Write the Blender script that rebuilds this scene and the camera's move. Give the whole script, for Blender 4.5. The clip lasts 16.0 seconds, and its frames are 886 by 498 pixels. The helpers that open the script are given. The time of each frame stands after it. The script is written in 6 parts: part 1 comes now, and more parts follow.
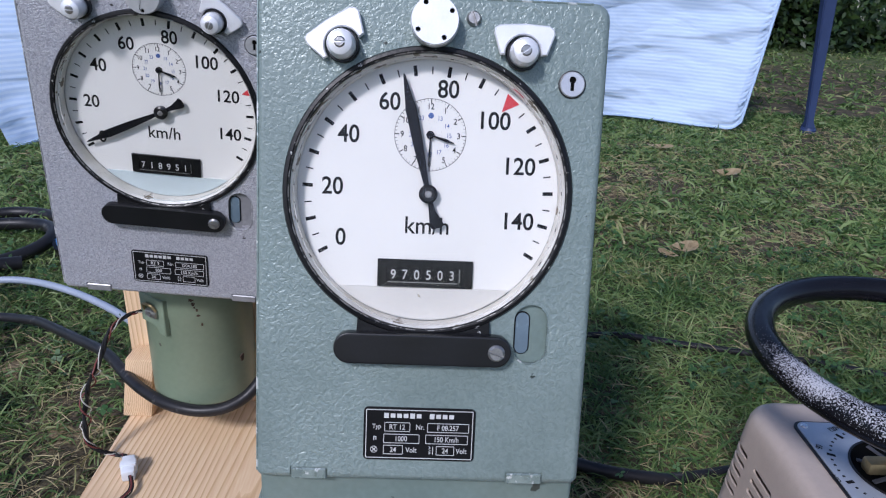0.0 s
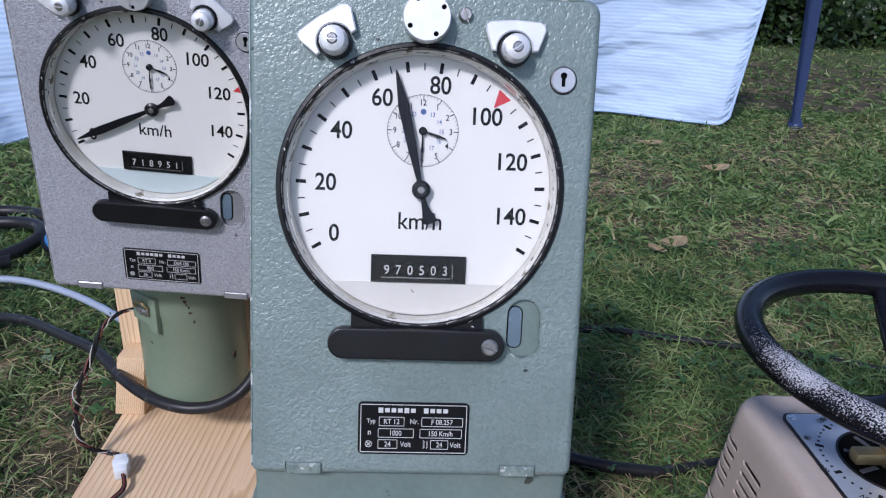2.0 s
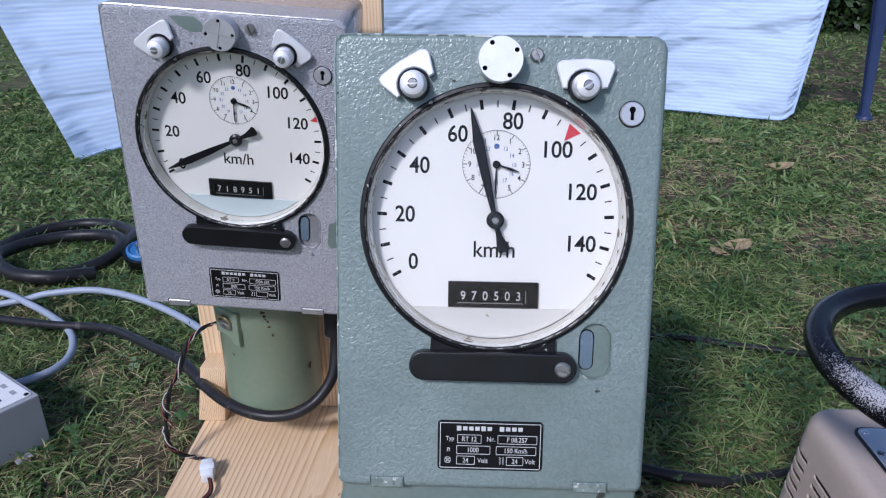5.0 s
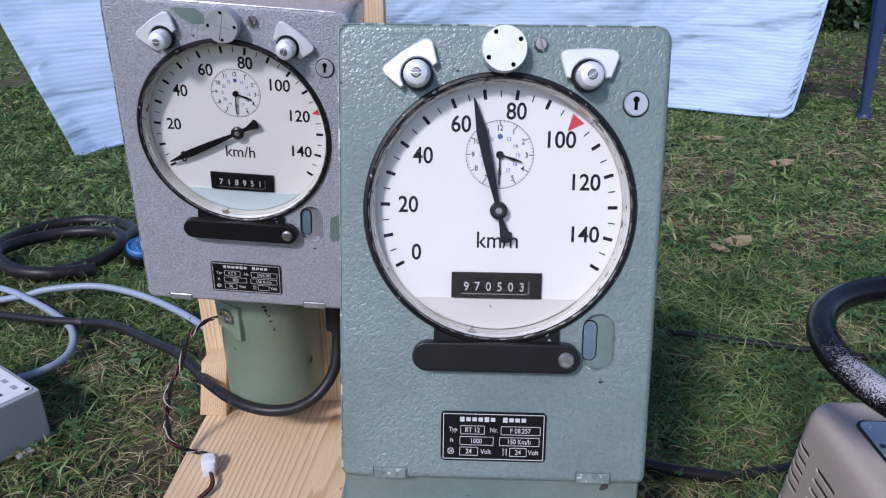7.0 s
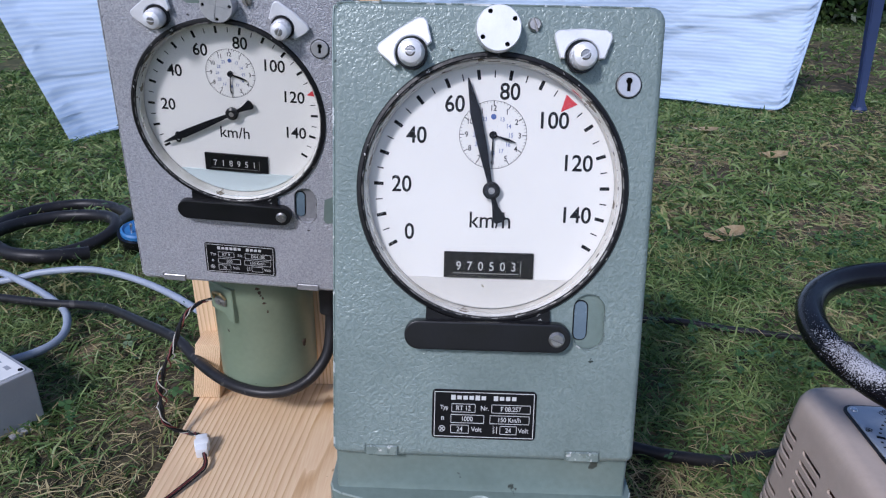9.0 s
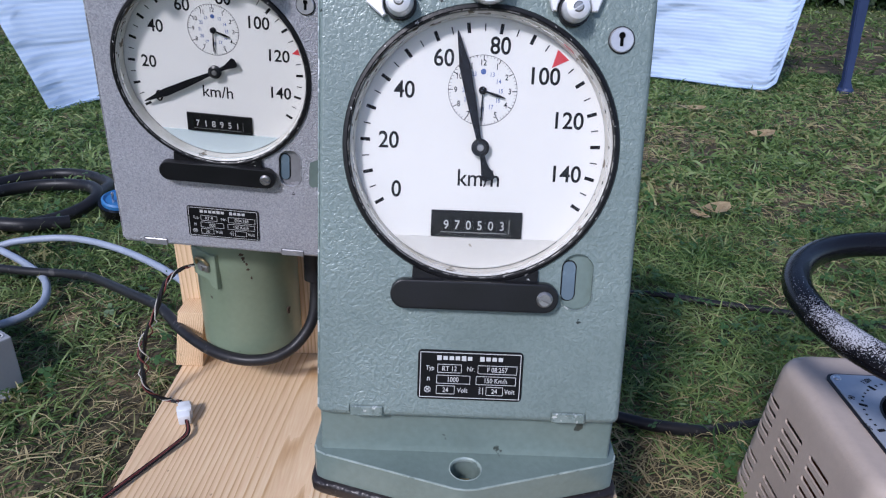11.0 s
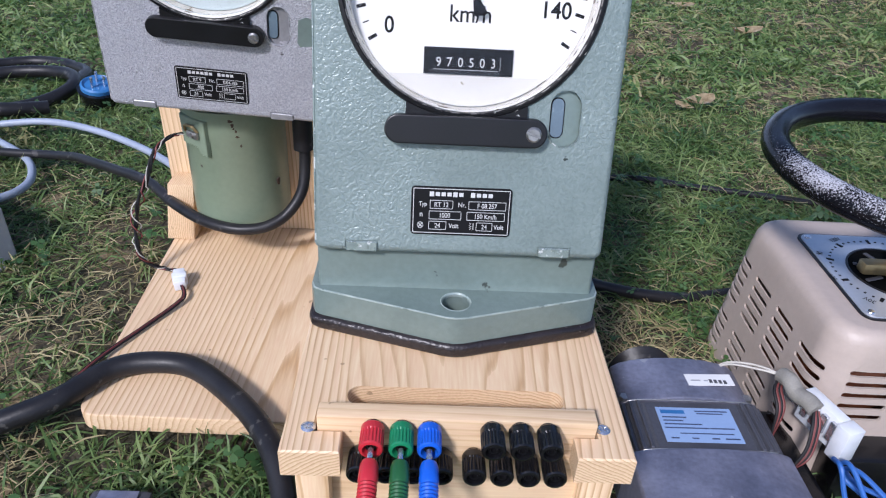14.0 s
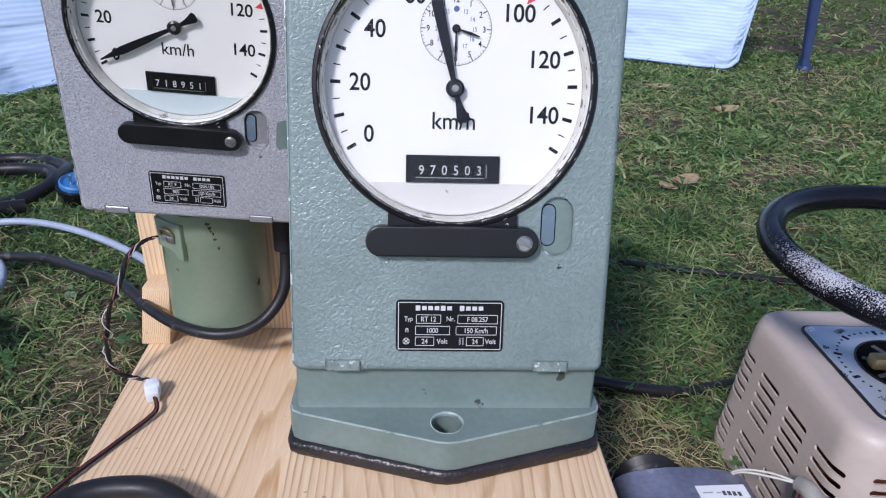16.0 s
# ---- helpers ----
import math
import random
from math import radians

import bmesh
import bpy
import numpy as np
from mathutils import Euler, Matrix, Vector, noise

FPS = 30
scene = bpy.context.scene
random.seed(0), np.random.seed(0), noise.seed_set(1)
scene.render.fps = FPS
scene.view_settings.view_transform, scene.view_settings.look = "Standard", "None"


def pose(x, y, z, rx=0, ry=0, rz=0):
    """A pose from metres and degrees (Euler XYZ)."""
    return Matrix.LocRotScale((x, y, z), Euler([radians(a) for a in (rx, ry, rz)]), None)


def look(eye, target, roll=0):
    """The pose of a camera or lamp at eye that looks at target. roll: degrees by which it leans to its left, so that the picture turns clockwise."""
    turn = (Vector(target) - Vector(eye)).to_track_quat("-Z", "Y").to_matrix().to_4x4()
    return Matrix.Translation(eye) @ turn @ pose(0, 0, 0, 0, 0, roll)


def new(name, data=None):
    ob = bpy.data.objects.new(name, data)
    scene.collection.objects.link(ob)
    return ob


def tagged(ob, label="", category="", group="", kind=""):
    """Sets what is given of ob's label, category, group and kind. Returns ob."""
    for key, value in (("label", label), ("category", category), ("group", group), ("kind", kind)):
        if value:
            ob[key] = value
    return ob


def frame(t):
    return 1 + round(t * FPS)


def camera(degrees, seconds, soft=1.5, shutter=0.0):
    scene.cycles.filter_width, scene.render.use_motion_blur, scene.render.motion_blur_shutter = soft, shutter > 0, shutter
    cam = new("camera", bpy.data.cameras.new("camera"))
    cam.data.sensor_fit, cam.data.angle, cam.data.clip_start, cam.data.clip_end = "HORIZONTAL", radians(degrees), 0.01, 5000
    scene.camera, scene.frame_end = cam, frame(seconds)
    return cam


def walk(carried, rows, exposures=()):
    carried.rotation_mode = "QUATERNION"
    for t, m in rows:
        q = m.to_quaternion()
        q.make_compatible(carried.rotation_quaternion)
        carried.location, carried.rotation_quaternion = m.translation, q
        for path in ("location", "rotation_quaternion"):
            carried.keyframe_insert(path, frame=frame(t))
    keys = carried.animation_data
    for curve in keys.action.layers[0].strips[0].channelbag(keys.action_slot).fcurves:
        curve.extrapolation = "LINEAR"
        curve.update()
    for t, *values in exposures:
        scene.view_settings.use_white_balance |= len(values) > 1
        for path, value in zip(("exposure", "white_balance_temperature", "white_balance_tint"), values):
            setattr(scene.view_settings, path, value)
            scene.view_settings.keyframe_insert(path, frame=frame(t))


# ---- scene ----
cam = camera(66.0, 16.0, soft=1.2)
PATH = [
    (0, (-0.004, -0.435, 0.589), (0.063, 1.414, -0.17), 2.9),
    (0.5, (-0.004, -0.436, 0.588), (0.066, 1.416, -0.164), 2.9),
    (1, (-0.005, -0.435, 0.587), (0.066, 1.415, -0.169), 3.1),
    (1.5, (-0.003, -0.436, 0.589), (0.08, 1.416, -0.161), 3.0),
    (2, (-0.006, -0.438, 0.589), (0.09, 1.407, -0.177), 2.9),
    (2.5, (-0.004, -0.44, 0.588), (0.08, 1.402, -0.186), 2.1),
    (3, (-0.01, -0.445, 0.589), (0.042, 1.402, -0.175), 1.9),
    (3.5, (-0.016, -0.452, 0.593), (0.01, 1.407, -0.142), 1.9),
    (4, (-0.021, -0.455, 0.595), (-0.005, 1.414, -0.117), 1.9),
    (4.3, (-0.015, -0.455, 0.607), (-0.07, 1.417, -0.095), 0.6),
    (4.5, (-0.025, -0.455, 0.615), (-0.073, 1.392, -0.149), 0.2),
    (4.7, (-0.022, -0.453, 0.618), (-0.078, 1.389, -0.16), 0.3),
    (6.8, (-0.027, -0.457, 0.613), (-0.086, 1.387, -0.16), 0.6),
    (7, (-0.025, -0.455, 0.612), (-0.081, 1.386, -0.168), 0.4),
    (7.5, (-0.023, -0.458, 0.608), (-0.075, 1.38, -0.181), 0.6),
    (8, (-0.022, -0.458, 0.606), (-0.061, 1.377, -0.19), 1.3),
    (8.5, (-0.023, -0.46, 0.607), (-0.066, 1.373, -0.193), 1.1),
    (9, (-0.023, -0.461, 0.606), (-0.064, 1.369, -0.199), 1.1),
    (9.2, (-0.022, -0.459, 0.606), (-0.075, 1.366, -0.211), 0.7),
    (11.5, (-0.025, -0.461, 0.586), (-0.005, 1.345, -0.272), 2.6),
    (12, (-0.028, -0.47, 0.586), (0.002, 1.329, -0.288), 2.7),
    (12.5, (-0.032, -0.481, 0.574), (-0.011, 1.29, -0.354), 2.5),
    (13, (-0.035, -0.495, 0.568), (0.016, 1.254, -0.4), 3.4),
    (13.5, (-0.037, -0.504, 0.559), (0.008, 1.209, -0.473), 3.3),
    (14, (-0.029, -0.503, 0.546), (0.035, 1.187, -0.523), 3.3),
    (14.5, (-0.036, -0.499, 0.55), (0.002, 1.222, -0.469), 2.9),
    (15, (-0.028, -0.488, 0.551), (0.066, 1.261, -0.415), 2.8),
    (15.5, (-0.027, -0.471, 0.544), (0.044, 1.295, -0.391), 1.8),
    (16, (-0.028, -0.46, 0.554), (0.066, 1.335, -0.322), 2.1),
]
walk(cam, [(t, look(eye, target, roll)) for t, eye, target, roll in PATH],
     [(0, 0.38, 5600, 19), (4, 0.40, 5550, 19), (9, 0.36, 5600, 19), (11.5, 0.45, 5620, 19), (12.5, 0.52, 5650, 19), (13.0, 0.54, 5670, 19), (13.5, 0.56, 5680, 19), (14, 0.77, 5720, 19), (14.5, 0.63, 5700, 19), (15.5, 0.58, 5650, 19), (16, 0.59, 5660, 19)])

# ---------------------------------------------------------------- light
world = bpy.data.worlds.new("sky")
scene.world = world
world.use_nodes = True
wn = world.node_tree.nodes
sky = wn.new("ShaderNodeTexSky")
sky.sky_type = "NISHITA"
sky.sun_disc = False
SUN_FROM = Vector((-0.36, -0.68, 0.64)).normalized()
sky.sun_elevation = math.asin(SUN_FROM.z)
sky.sun_rotation = math.atan2(SUN_FROM.x, SUN_FROM.y)
world.node_tree.links.new(sky.outputs[0], wn["Background"].inputs[0])
wn["Background"].inputs[1].default_value = 0.098
sun = new("sun", bpy.data.lights.new("sun", "SUN"))
sun.data.energy = 2.3
sun.data.angle = radians(8.0)
sun.data.color = (1.0, 0.95, 0.87)
sun.matrix_world = look(SUN_FROM * 20, (0, 0, 0))

# ---------------------------------------------------------------- materials
def nodes_of(name):
    m = bpy.data.materials.new(name)
    m.use_nodes = True
    return m, m.node_tree.nodes, m.node_tree.links, m.node_tree.nodes["Principled BSDF"]


def mat(name, a, b=None, scale=40.0, rough=0.5, metal=0.0, bump=0.0, bump_scale=None, fine=0.25, chips=None,
        chip_at=0.7, chip_scale=90.0, stretch=(1, 1, 1), bump_size=0.002, coat=0.0, random_tone=0.0, spec=0.5):
    """Two-tone noise paint with fine grain, relief and, if wanted, chipped specks."""
    m, n, l, p = nodes_of(name)
    tc = n.new("ShaderNodeTexCoord")
    mp = n.new("ShaderNodeMapping")
    mp.inputs["Scale"].default_value = stretch
    l.new(tc.outputs["Object"], mp.inputs[0])
    big = n.new("ShaderNodeTexNoise")
    big.inputs["Scale"].default_value = scale
    big.inputs["Detail"].default_value = 6
    l.new(mp.outputs[0], big.inputs["Vector"])
    ramp = n.new("ShaderNodeValToRGB")
    b = b or tuple(c * 0.82 for c in a)
    ramp.color_ramp.elements[0].position, ramp.color_ramp.elements[1].position = 0.3, 0.7
    ramp.color_ramp.elements[0].color, ramp.color_ramp.elements[1].color = (*b, 1), (*a, 1)
    l.new(big.outputs[0], ramp.inputs[0])
    small = n.new("ShaderNodeTexNoise")
    small.inputs["Scale"].default_value = scale * 14
    small.inputs["Detail"].default_value = 3
    l.new(mp.outputs[0], small.inputs["Vector"])
    mix = n.new("ShaderNodeMix")
    mix.data_type, mix.blend_type = "RGBA", "OVERLAY"
    mix.inputs[0].default_value = fine
    l.new(ramp.outputs[0], mix.inputs[6])
    l.new(small.outputs[0], mix.inputs[7])
    out = mix.outputs[2]
    if chips:
        cn = n.new("ShaderNodeTexNoise")
        cn.inputs["Scale"].default_value = chip_scale
        cn.inputs["Detail"].default_value = 5
        l.new(mp.outputs[0], cn.inputs["Vector"])
        cr = n.new("ShaderNodeValToRGB")
        cr.color_ramp.elements[0].position, cr.color_ramp.elements[1].position = chip_at, chip_at + 0.02
        l.new(cn.outputs[0], cr.inputs[0])
        cm = n.new("ShaderNodeMix")
        cm.data_type = "RGBA"
        cm.inputs[7].default_value = (*chips, 1)
        l.new(cr.outputs[0], cm.inputs[0])
        l.new(out, cm.inputs[6])
        out = cm.outputs[2]
    if random_tone:
        oi = n.new("ShaderNodeObjectInfo")
        hsv = n.new("ShaderNodeHueSaturation")
        mr = n.new("ShaderNodeMapRange")
        mr.inputs[3].default_value, mr.inputs[4].default_value = 1 - random_tone, 1 + random_tone
        l.new(oi.outputs["Random"], mr.inputs[0])
        l.new(mr.outputs[0], hsv.inputs["Value"])
        l.new(out, hsv.inputs["Color"])
        out = hsv.outputs[0]
    l.new(out, p.inputs["Base Color"])
    rr = n.new("ShaderNodeMapRange")
    rr.inputs[3].default_value, rr.inputs[4].default_value = max(0.02, rough - 0.1), min(1, rough + 0.1)
    l.new(big.outputs[0], rr.inputs[0])
    l.new(rr.outputs[0], p.inputs["Roughness"])
    p.inputs["Metallic"].default_value = metal
    p.inputs["Coat Weight"].default_value = coat
    p.inputs["Specular IOR Level"].default_value = spec
    if bump:
        bn = n.new("ShaderNodeTexNoise")
        bn.inputs["Scale"].default_value = bump_scale or scale * 6
        bn.inputs["Detail"].default_value = 2
        l.new(mp.outputs[0], bn.inputs["Vector"])
        bb = n.new("ShaderNodeBump")
        bb.inputs["Strength"].default_value = bump
        bb.inputs["Distance"].default_value = bump_size
        l.new(bn.outputs[0], bb.inputs["Height"])
        l.new(bb.outputs[0], p.inputs["Normal"])
    return m


def hammertone(name, light, dark, chips, size, strength):
    """Hammered enamel: shallow rounded dimples, darker in the hollows, with old chips."""
    m, n, l, p = nodes_of(name)
    tc = n.new("ShaderNodeTexCoord")
    warp = n.new("ShaderNodeTexNoise")
    warp.inputs["Scale"].default_value = size * 0.6
    l.new(tc.outputs["Object"], warp.inputs["Vector"])
    vm = n.new("ShaderNodeVectorMath")
    vm.operation = "MULTIPLY_ADD"
    vm.inputs[1].default_value = (0.006, 0.006, 0.006)
    l.new(warp.outputs["Color"], vm.inputs[0])
    l.new(tc.outputs["Object"], vm.inputs[2])
    v = n.new("ShaderNodeTexNoise")
    v.inputs["Scale"].default_value = size
    v.inputs["Detail"].default_value = 1.5
    v.inputs["Roughness"].default_value = 0.45
    l.new(vm.outputs[0], v.inputs["Vector"])
    patch = n.new("ShaderNodeTexNoise")
    patch.inputs["Scale"].default_value = 9
    patch.inputs["Detail"].default_value = 5
    l.new(tc.outputs["Object"], patch.inputs["Vector"])
    ramp = n.new("ShaderNodeValToRGB")
    ramp.color_ramp.elements[0].position, ramp.color_ramp.elements[1].position = 0.33, 0.66
    ramp.color_ramp.elements[0].color, ramp.color_ramp.elements[1].color = (*dark, 1), (*light, 1)
    l.new(v.outputs[0], ramp.inputs[0])
    tone = n.new("ShaderNodeMix")
    tone.data_type, tone.blend_type = "RGBA", "SOFT_LIGHT"
    tone.inputs[0].default_value = 0.55
    l.new(ramp.outputs[0], tone.inputs[6])
    l.new(patch.outputs[0], tone.inputs[7])
    cn = n.new("ShaderNodeTexNoise")
    cn.inputs["Scale"].default_value = 60
    cn.inputs["Detail"].default_value = 6
    cn.inputs["Roughness"].default_value = 0.6
    l.new(tc.outputs["Object"], cn.inputs["Vector"])
    cr = n.new("ShaderNodeValToRGB")
    cr.color_ramp.elements[0].position, cr.color_ramp.elements[1].position = 0.715, 0.725
    l.new(cn.outputs[0], cr.inputs[0])
    cm = n.new("ShaderNodeMix")
    cm.data_type = "RGBA"
    cm.inputs[7].default_value = (*chips, 1)
    l.new(cr.outputs[0], cm.inputs[0])
    l.new(tone.outputs[2], cm.inputs[6])
    l.new(cm.outputs[2], p.inputs["Base Color"])
    p.inputs["Roughness"].default_value = 0.34
    p.inputs["Metallic"].default_value = 0.1
    bb = n.new("ShaderNodeBump")
    bb.inputs["Strength"].default_value = strength
    bb.inputs["Distance"].default_value = 0.002
    l.new(v.outputs[0], bb.inputs["Height"])
    ms = n.new("ShaderNodeMapRange")
    ms.inputs[1].default_value, ms.inputs[2].default_value = 0.35, 0.62
    ms.inputs[3].default_value, ms.inputs[4].default_value = strength * 0.35, strength * 1.25
    l.new(patch.outputs[0], ms.inputs[0])
    l.new(ms.outputs[0], bb.inputs["Strength"])
    l.new(bb.outputs[0], p.inputs["Normal"])
    return m


def pine(name, axis, offset, tilt=25.0, light=(0.74, 0.545, 0.345), dark=(0.46, 0.27, 0.12), wild=1.0, rings=74.0):
    """Planed pine: growth rings cut at a slant, so that they run lengthwise and close into flames. axis: the way of the grain (0 x, 1 y, 2 z)."""
    m, n, l, p = nodes_of(name)
    tc = n.new("ShaderNodeTexCoord")
    mp = n.new("ShaderNodeMapping")
    sc, turn = [1.0, 1.0, 1.0], [0.0, 0.0, 0.0]
    sc[axis] = 0.06
    turn[(axis + 2) % 3] = radians(tilt)
    mp.inputs["Scale"].default_value = sc
    mp.inputs["Rotation"].default_value = turn
    mp.inputs["Location"].default_value = offset
    l.new(tc.outputs["Object"], mp.inputs[0])
    bend = n.new("ShaderNodeTexNoise")
    bend.inputs["Scale"].default_value = 26
    bend.inputs["Detail"].default_value = 2
    l.new(mp.outputs[0], bend.inputs["Vector"])
    push = n.new("ShaderNodeVectorMath")
    push.operation = "MULTIPLY_ADD"
    push.inputs[1].default_value = (0.014 * wild, 0.014 * wild, 0.014 * wild)
    l.new(bend.outputs["Color"], push.inputs[0])
    l.new(mp.outputs[0], push.inputs[2])
    w = n.new("ShaderNodeTexWave")
    w.wave_type, w.rings_direction, w.wave_profile = "RINGS", "XYZ"[axis], "SAW"
    w.inputs["Scale"].default_value = rings
    w.inputs["Distortion"].default_value = 0.5
    w.inputs["Detail"].default_value = 2
    w.inputs["Detail Scale"].default_value = 3.0
    l.new(push.outputs[0], w.inputs["Vector"])
    ramp = n.new("ShaderNodeValToRGB")
    e = ramp.color_ramp.elements
    e[0].position, e[0].color = 0.0, (*light, 1)
    e[1].position, e[1].color = 1.0, (*[0.6 * a + 0.4 * b for a, b in zip(light, dark)], 1)
    for at, k in ((0.45, 0.10), (0.72, 0.42), (0.88, 1.0), (0.94, 0.85)):
        e.new(at).color = (*[(1 - k) * a + k * b for a, b in zip(light, dark)], 1)
    l.new(w.outputs[0], ramp.inputs[0])
    fib = n.new("ShaderNodeTexNoise")
    fib.inputs["Scale"].default_value = 480
    fib.inputs["Detail"].default_value = 4
    l.new(mp.outputs[0], fib.inputs["Vector"])
    blot = n.new("ShaderNodeTexNoise")
    blot.inputs["Scale"].default_value = 7
    blot.inputs["Detail"].default_value = 4
    l.new(tc.outputs["Object"], blot.inputs["Vector"])
    fade = n.new("ShaderNodeMapRange")
    fade.inputs[1].default_value, fade.inputs[2].default_value = 0.35, 0.65
    fade.inputs[3].default_value, fade.inputs[4].default_value = 0.45, 1.0
    l.new(blot.outputs[0], fade.inputs[0])
    m0 = n.new("ShaderNodeMix")
    m0.data_type = "RGBA"
    m0.inputs[6].default_value = (*[0.84 * a + 0.16 * b for a, b in zip(light, dark)], 1)
    l.new(fade.outputs[0], m0.inputs[0])
    l.new(ramp.outputs[0], m0.inputs[7])
    m1 = n.new("ShaderNodeMix")
    m1.data_type, m1.blend_type = "RGBA", "OVERLAY"
    m1.inputs[0].default_value = 0.26
    l.new(m0.outputs[2], m1.inputs[6])
    l.new(fib.outputs[0], m1.inputs[7])
    m2 = n.new("ShaderNodeMix")
    m2.data_type, m2.blend_type = "RGBA", "SOFT_LIGHT"
    m2.inputs[0].default_value = 0.3
    l.new(m1.outputs[2], m2.inputs[6])
    l.new(blot.outputs[0], m2.inputs[7])
    # a few small dark resin flecks and dents
    fleck = n.new("ShaderNodeTexNoise")
    fleck.inputs["Scale"].default_value = 75
    fleck.inputs["Detail"].default_value = 2
    l.new(tc.outputs["Object"], fleck.inputs["Vector"])
    fr = n.new("ShaderNodeMapRange")
    fr.inputs[1].default_value, fr.inputs[2].default_value = 0.745, 0.765
    fr.inputs[4].default_value = 0.6
    l.new(fleck.outputs[0], fr.inputs[0])
    m3 = n.new("ShaderNodeMix")
    m3.data_type = "RGBA"
    m3.inputs[7].default_value = (0.22, 0.13, 0.06, 1)
    l.new(fr.outputs[0], m3.inputs[0])
    l.new(m2.outputs[2], m3.inputs[6])
    l.new(m3.outputs[2], p.inputs["Base Color"])
    p.inputs["Roughness"].default_value = 0.52
    bb = n.new("ShaderNodeBump")
    bb.inputs["Strength"].default_value = 0.15
    bb.inputs["Distance"].default_value = 0.0006
    l.new(fib.outputs[0], bb.inputs["Height"])
    l.new(bb.outputs[0], p.inputs["Normal"])
    return m


def clear_glass(name):
    m, n, l, p = nodes_of(name)
    n.remove(p)
    t = n.new("ShaderNodeBsdfTransparent")
    g = n.new("ShaderNodeBsdfGlossy")
    g.inputs["Roughness"].default_value = 0.03
    f = n.new("ShaderNodeFresnel")
    f.inputs[0].default_value = 1.22
    mx = n.new("ShaderNodeMixShader")
    l.new(f.outputs[0], mx.inputs[0])
    l.new(t.outputs[0], mx.inputs[1])
    l.new(g.outputs[0], mx.inputs[2])
    l.new(mx.outputs[0], n["Material Output"].inputs[0])
    return m


def foliage(name, greens, straw, patch_scale, straw_share, trans=0.35, rough=0.5):
    """Blades or leaves: each its own tone, with drier patches here and there."""
    m, n, l, p = nodes_of(name)
    geo = n.new("ShaderNodeNewGeometry")
    tc = n.new("ShaderNodeTexCoord")
    ramp = n.new("ShaderNodeValToRGB")
    e = ramp.color_ramp.elements
    e[0].position, e[0].color = 0.0, (*greens[0], 1)
    e[1].position, e[1].color = 1.0, (*greens[-1], 1)
    for i, g in enumerate(greens[1:-1]):
        e.new((i + 1) / (len(greens) - 1)).color = (*g, 1)
    soft_patch = n.new("ShaderNodeTexNoise")
    soft_patch.inputs["Scale"].default_value = patch_scale * 3.2
    soft_patch.inputs["Detail"].default_value = 3
    l.new(tc.outputs["Object"], soft_patch.inputs["Vector"])
    spread = n.new("ShaderNodeMapRange")
    spread.inputs[1].default_value, spread.inputs[2].default_value = 0.28, 0.72
    l.new(soft_patch.outputs[0], spread.inputs[0])
    blend = n.new("ShaderNodeMix")
    blend.inputs[0].default_value = 0.52
    l.new(geo.outputs["Random Per Island"], blend.inputs[2])
    l.new(spread.outputs[0], blend.inputs[3])
    l.new(blend.outputs[0], ramp.inputs[0])
    pn = n.new("ShaderNodeTexNoise")
    pn.inputs["Scale"].default_value = patch_scale
    pn.inputs["Detail"].default_value = 4
    l.new(tc.outputs["Object"], pn.inputs["Vector"])
    ad = n.new("ShaderNodeMath")
    ad.operation = "MULTIPLY_ADD"
    ad.inputs[1].default_value = 0.28
    l.new(geo.outputs["Random Per Island"], ad.inputs[0])
    l.new(pn.outputs[0], ad.inputs[2])
    pr = n.new("ShaderNodeValToRGB")
    pr.color_ramp.elements[0].position, pr.color_ramp.elements[1].position = straw_share, straw_share + 0.1
    l.new(ad.outputs[0], pr.inputs[0])
    mx = n.new("ShaderNodeMix")
    mx.data_type = "RGBA"
    mx.inputs[7].default_value = (*straw, 1)
    l.new(pr.outputs[0], mx.inputs[0])
    l.new(ramp.outputs[0], mx.inputs[6])
    l.new(mx.outputs[2], p.inputs["Base Color"])
    p.inputs["Roughness"].default_value = rough
    tr = n.new("ShaderNodeBsdfTranslucent")
    l.new(mx.outputs[2], tr.inputs[0])
    ms = n.new("ShaderNodeMixShader")
    ms.inputs[0].default_value = trans
    l.new(p.outputs[0], ms.inputs[1])
    l.new(tr.outputs[0], ms.inputs[2])
    l.new(ms.outputs[0], n["Material Output"].inputs[0])
    return m


GREEN = hammertone("green_hammertone", (0.204, 0.254, 0.240), (0.168, 0.216, 0.204), (0.03, 0.04, 0.035), 400, 0.42)
GREEN_SMOOTH = mat("green_enamel", (0.196, 0.250, 0.228), (0.155, 0.205, 0.186), 14, 0.31, 0.2, 0.16, 260, 0.14,
                   (0.05, 0.06, 0.05), 0.72, 50)
GREY = hammertone("grey_hammertone", (0.43, 0.435, 0.465), (0.27, 0.273, 0.295), (0.05, 0.045, 0.045), 560, 0.85)
GREY_SMOOTH = mat("grey_worn_enamel", (0.36, 0.355, 0.37), (0.25, 0.25, 0.265), 16, 0.26, 0.35, 0.15, 200, 0.2,
                  (0.22, 0.27, 0.20), 0.62, 26)
CAN_GREEN = mat("olive_green_paint", (0.19, 0.24, 0.165), (0.16, 0.205, 0.14), 12, 0.36, 0.0, 0.06, 60, 0.1,
                (0.04, 0.03, 0.02), 0.70, 40)
RUST = mat("flaked_rust", (0.075, 0.045, 0.028), (0.035, 0.022, 0.016), 260, 0.75, 0.1, 0.3, 500, 0.4)
DIAL = mat("dial_white", (0.69, 0.68, 0.65), (0.66, 0.65, 0.62), 20, 0.45, 0, 0, None, 0.03)
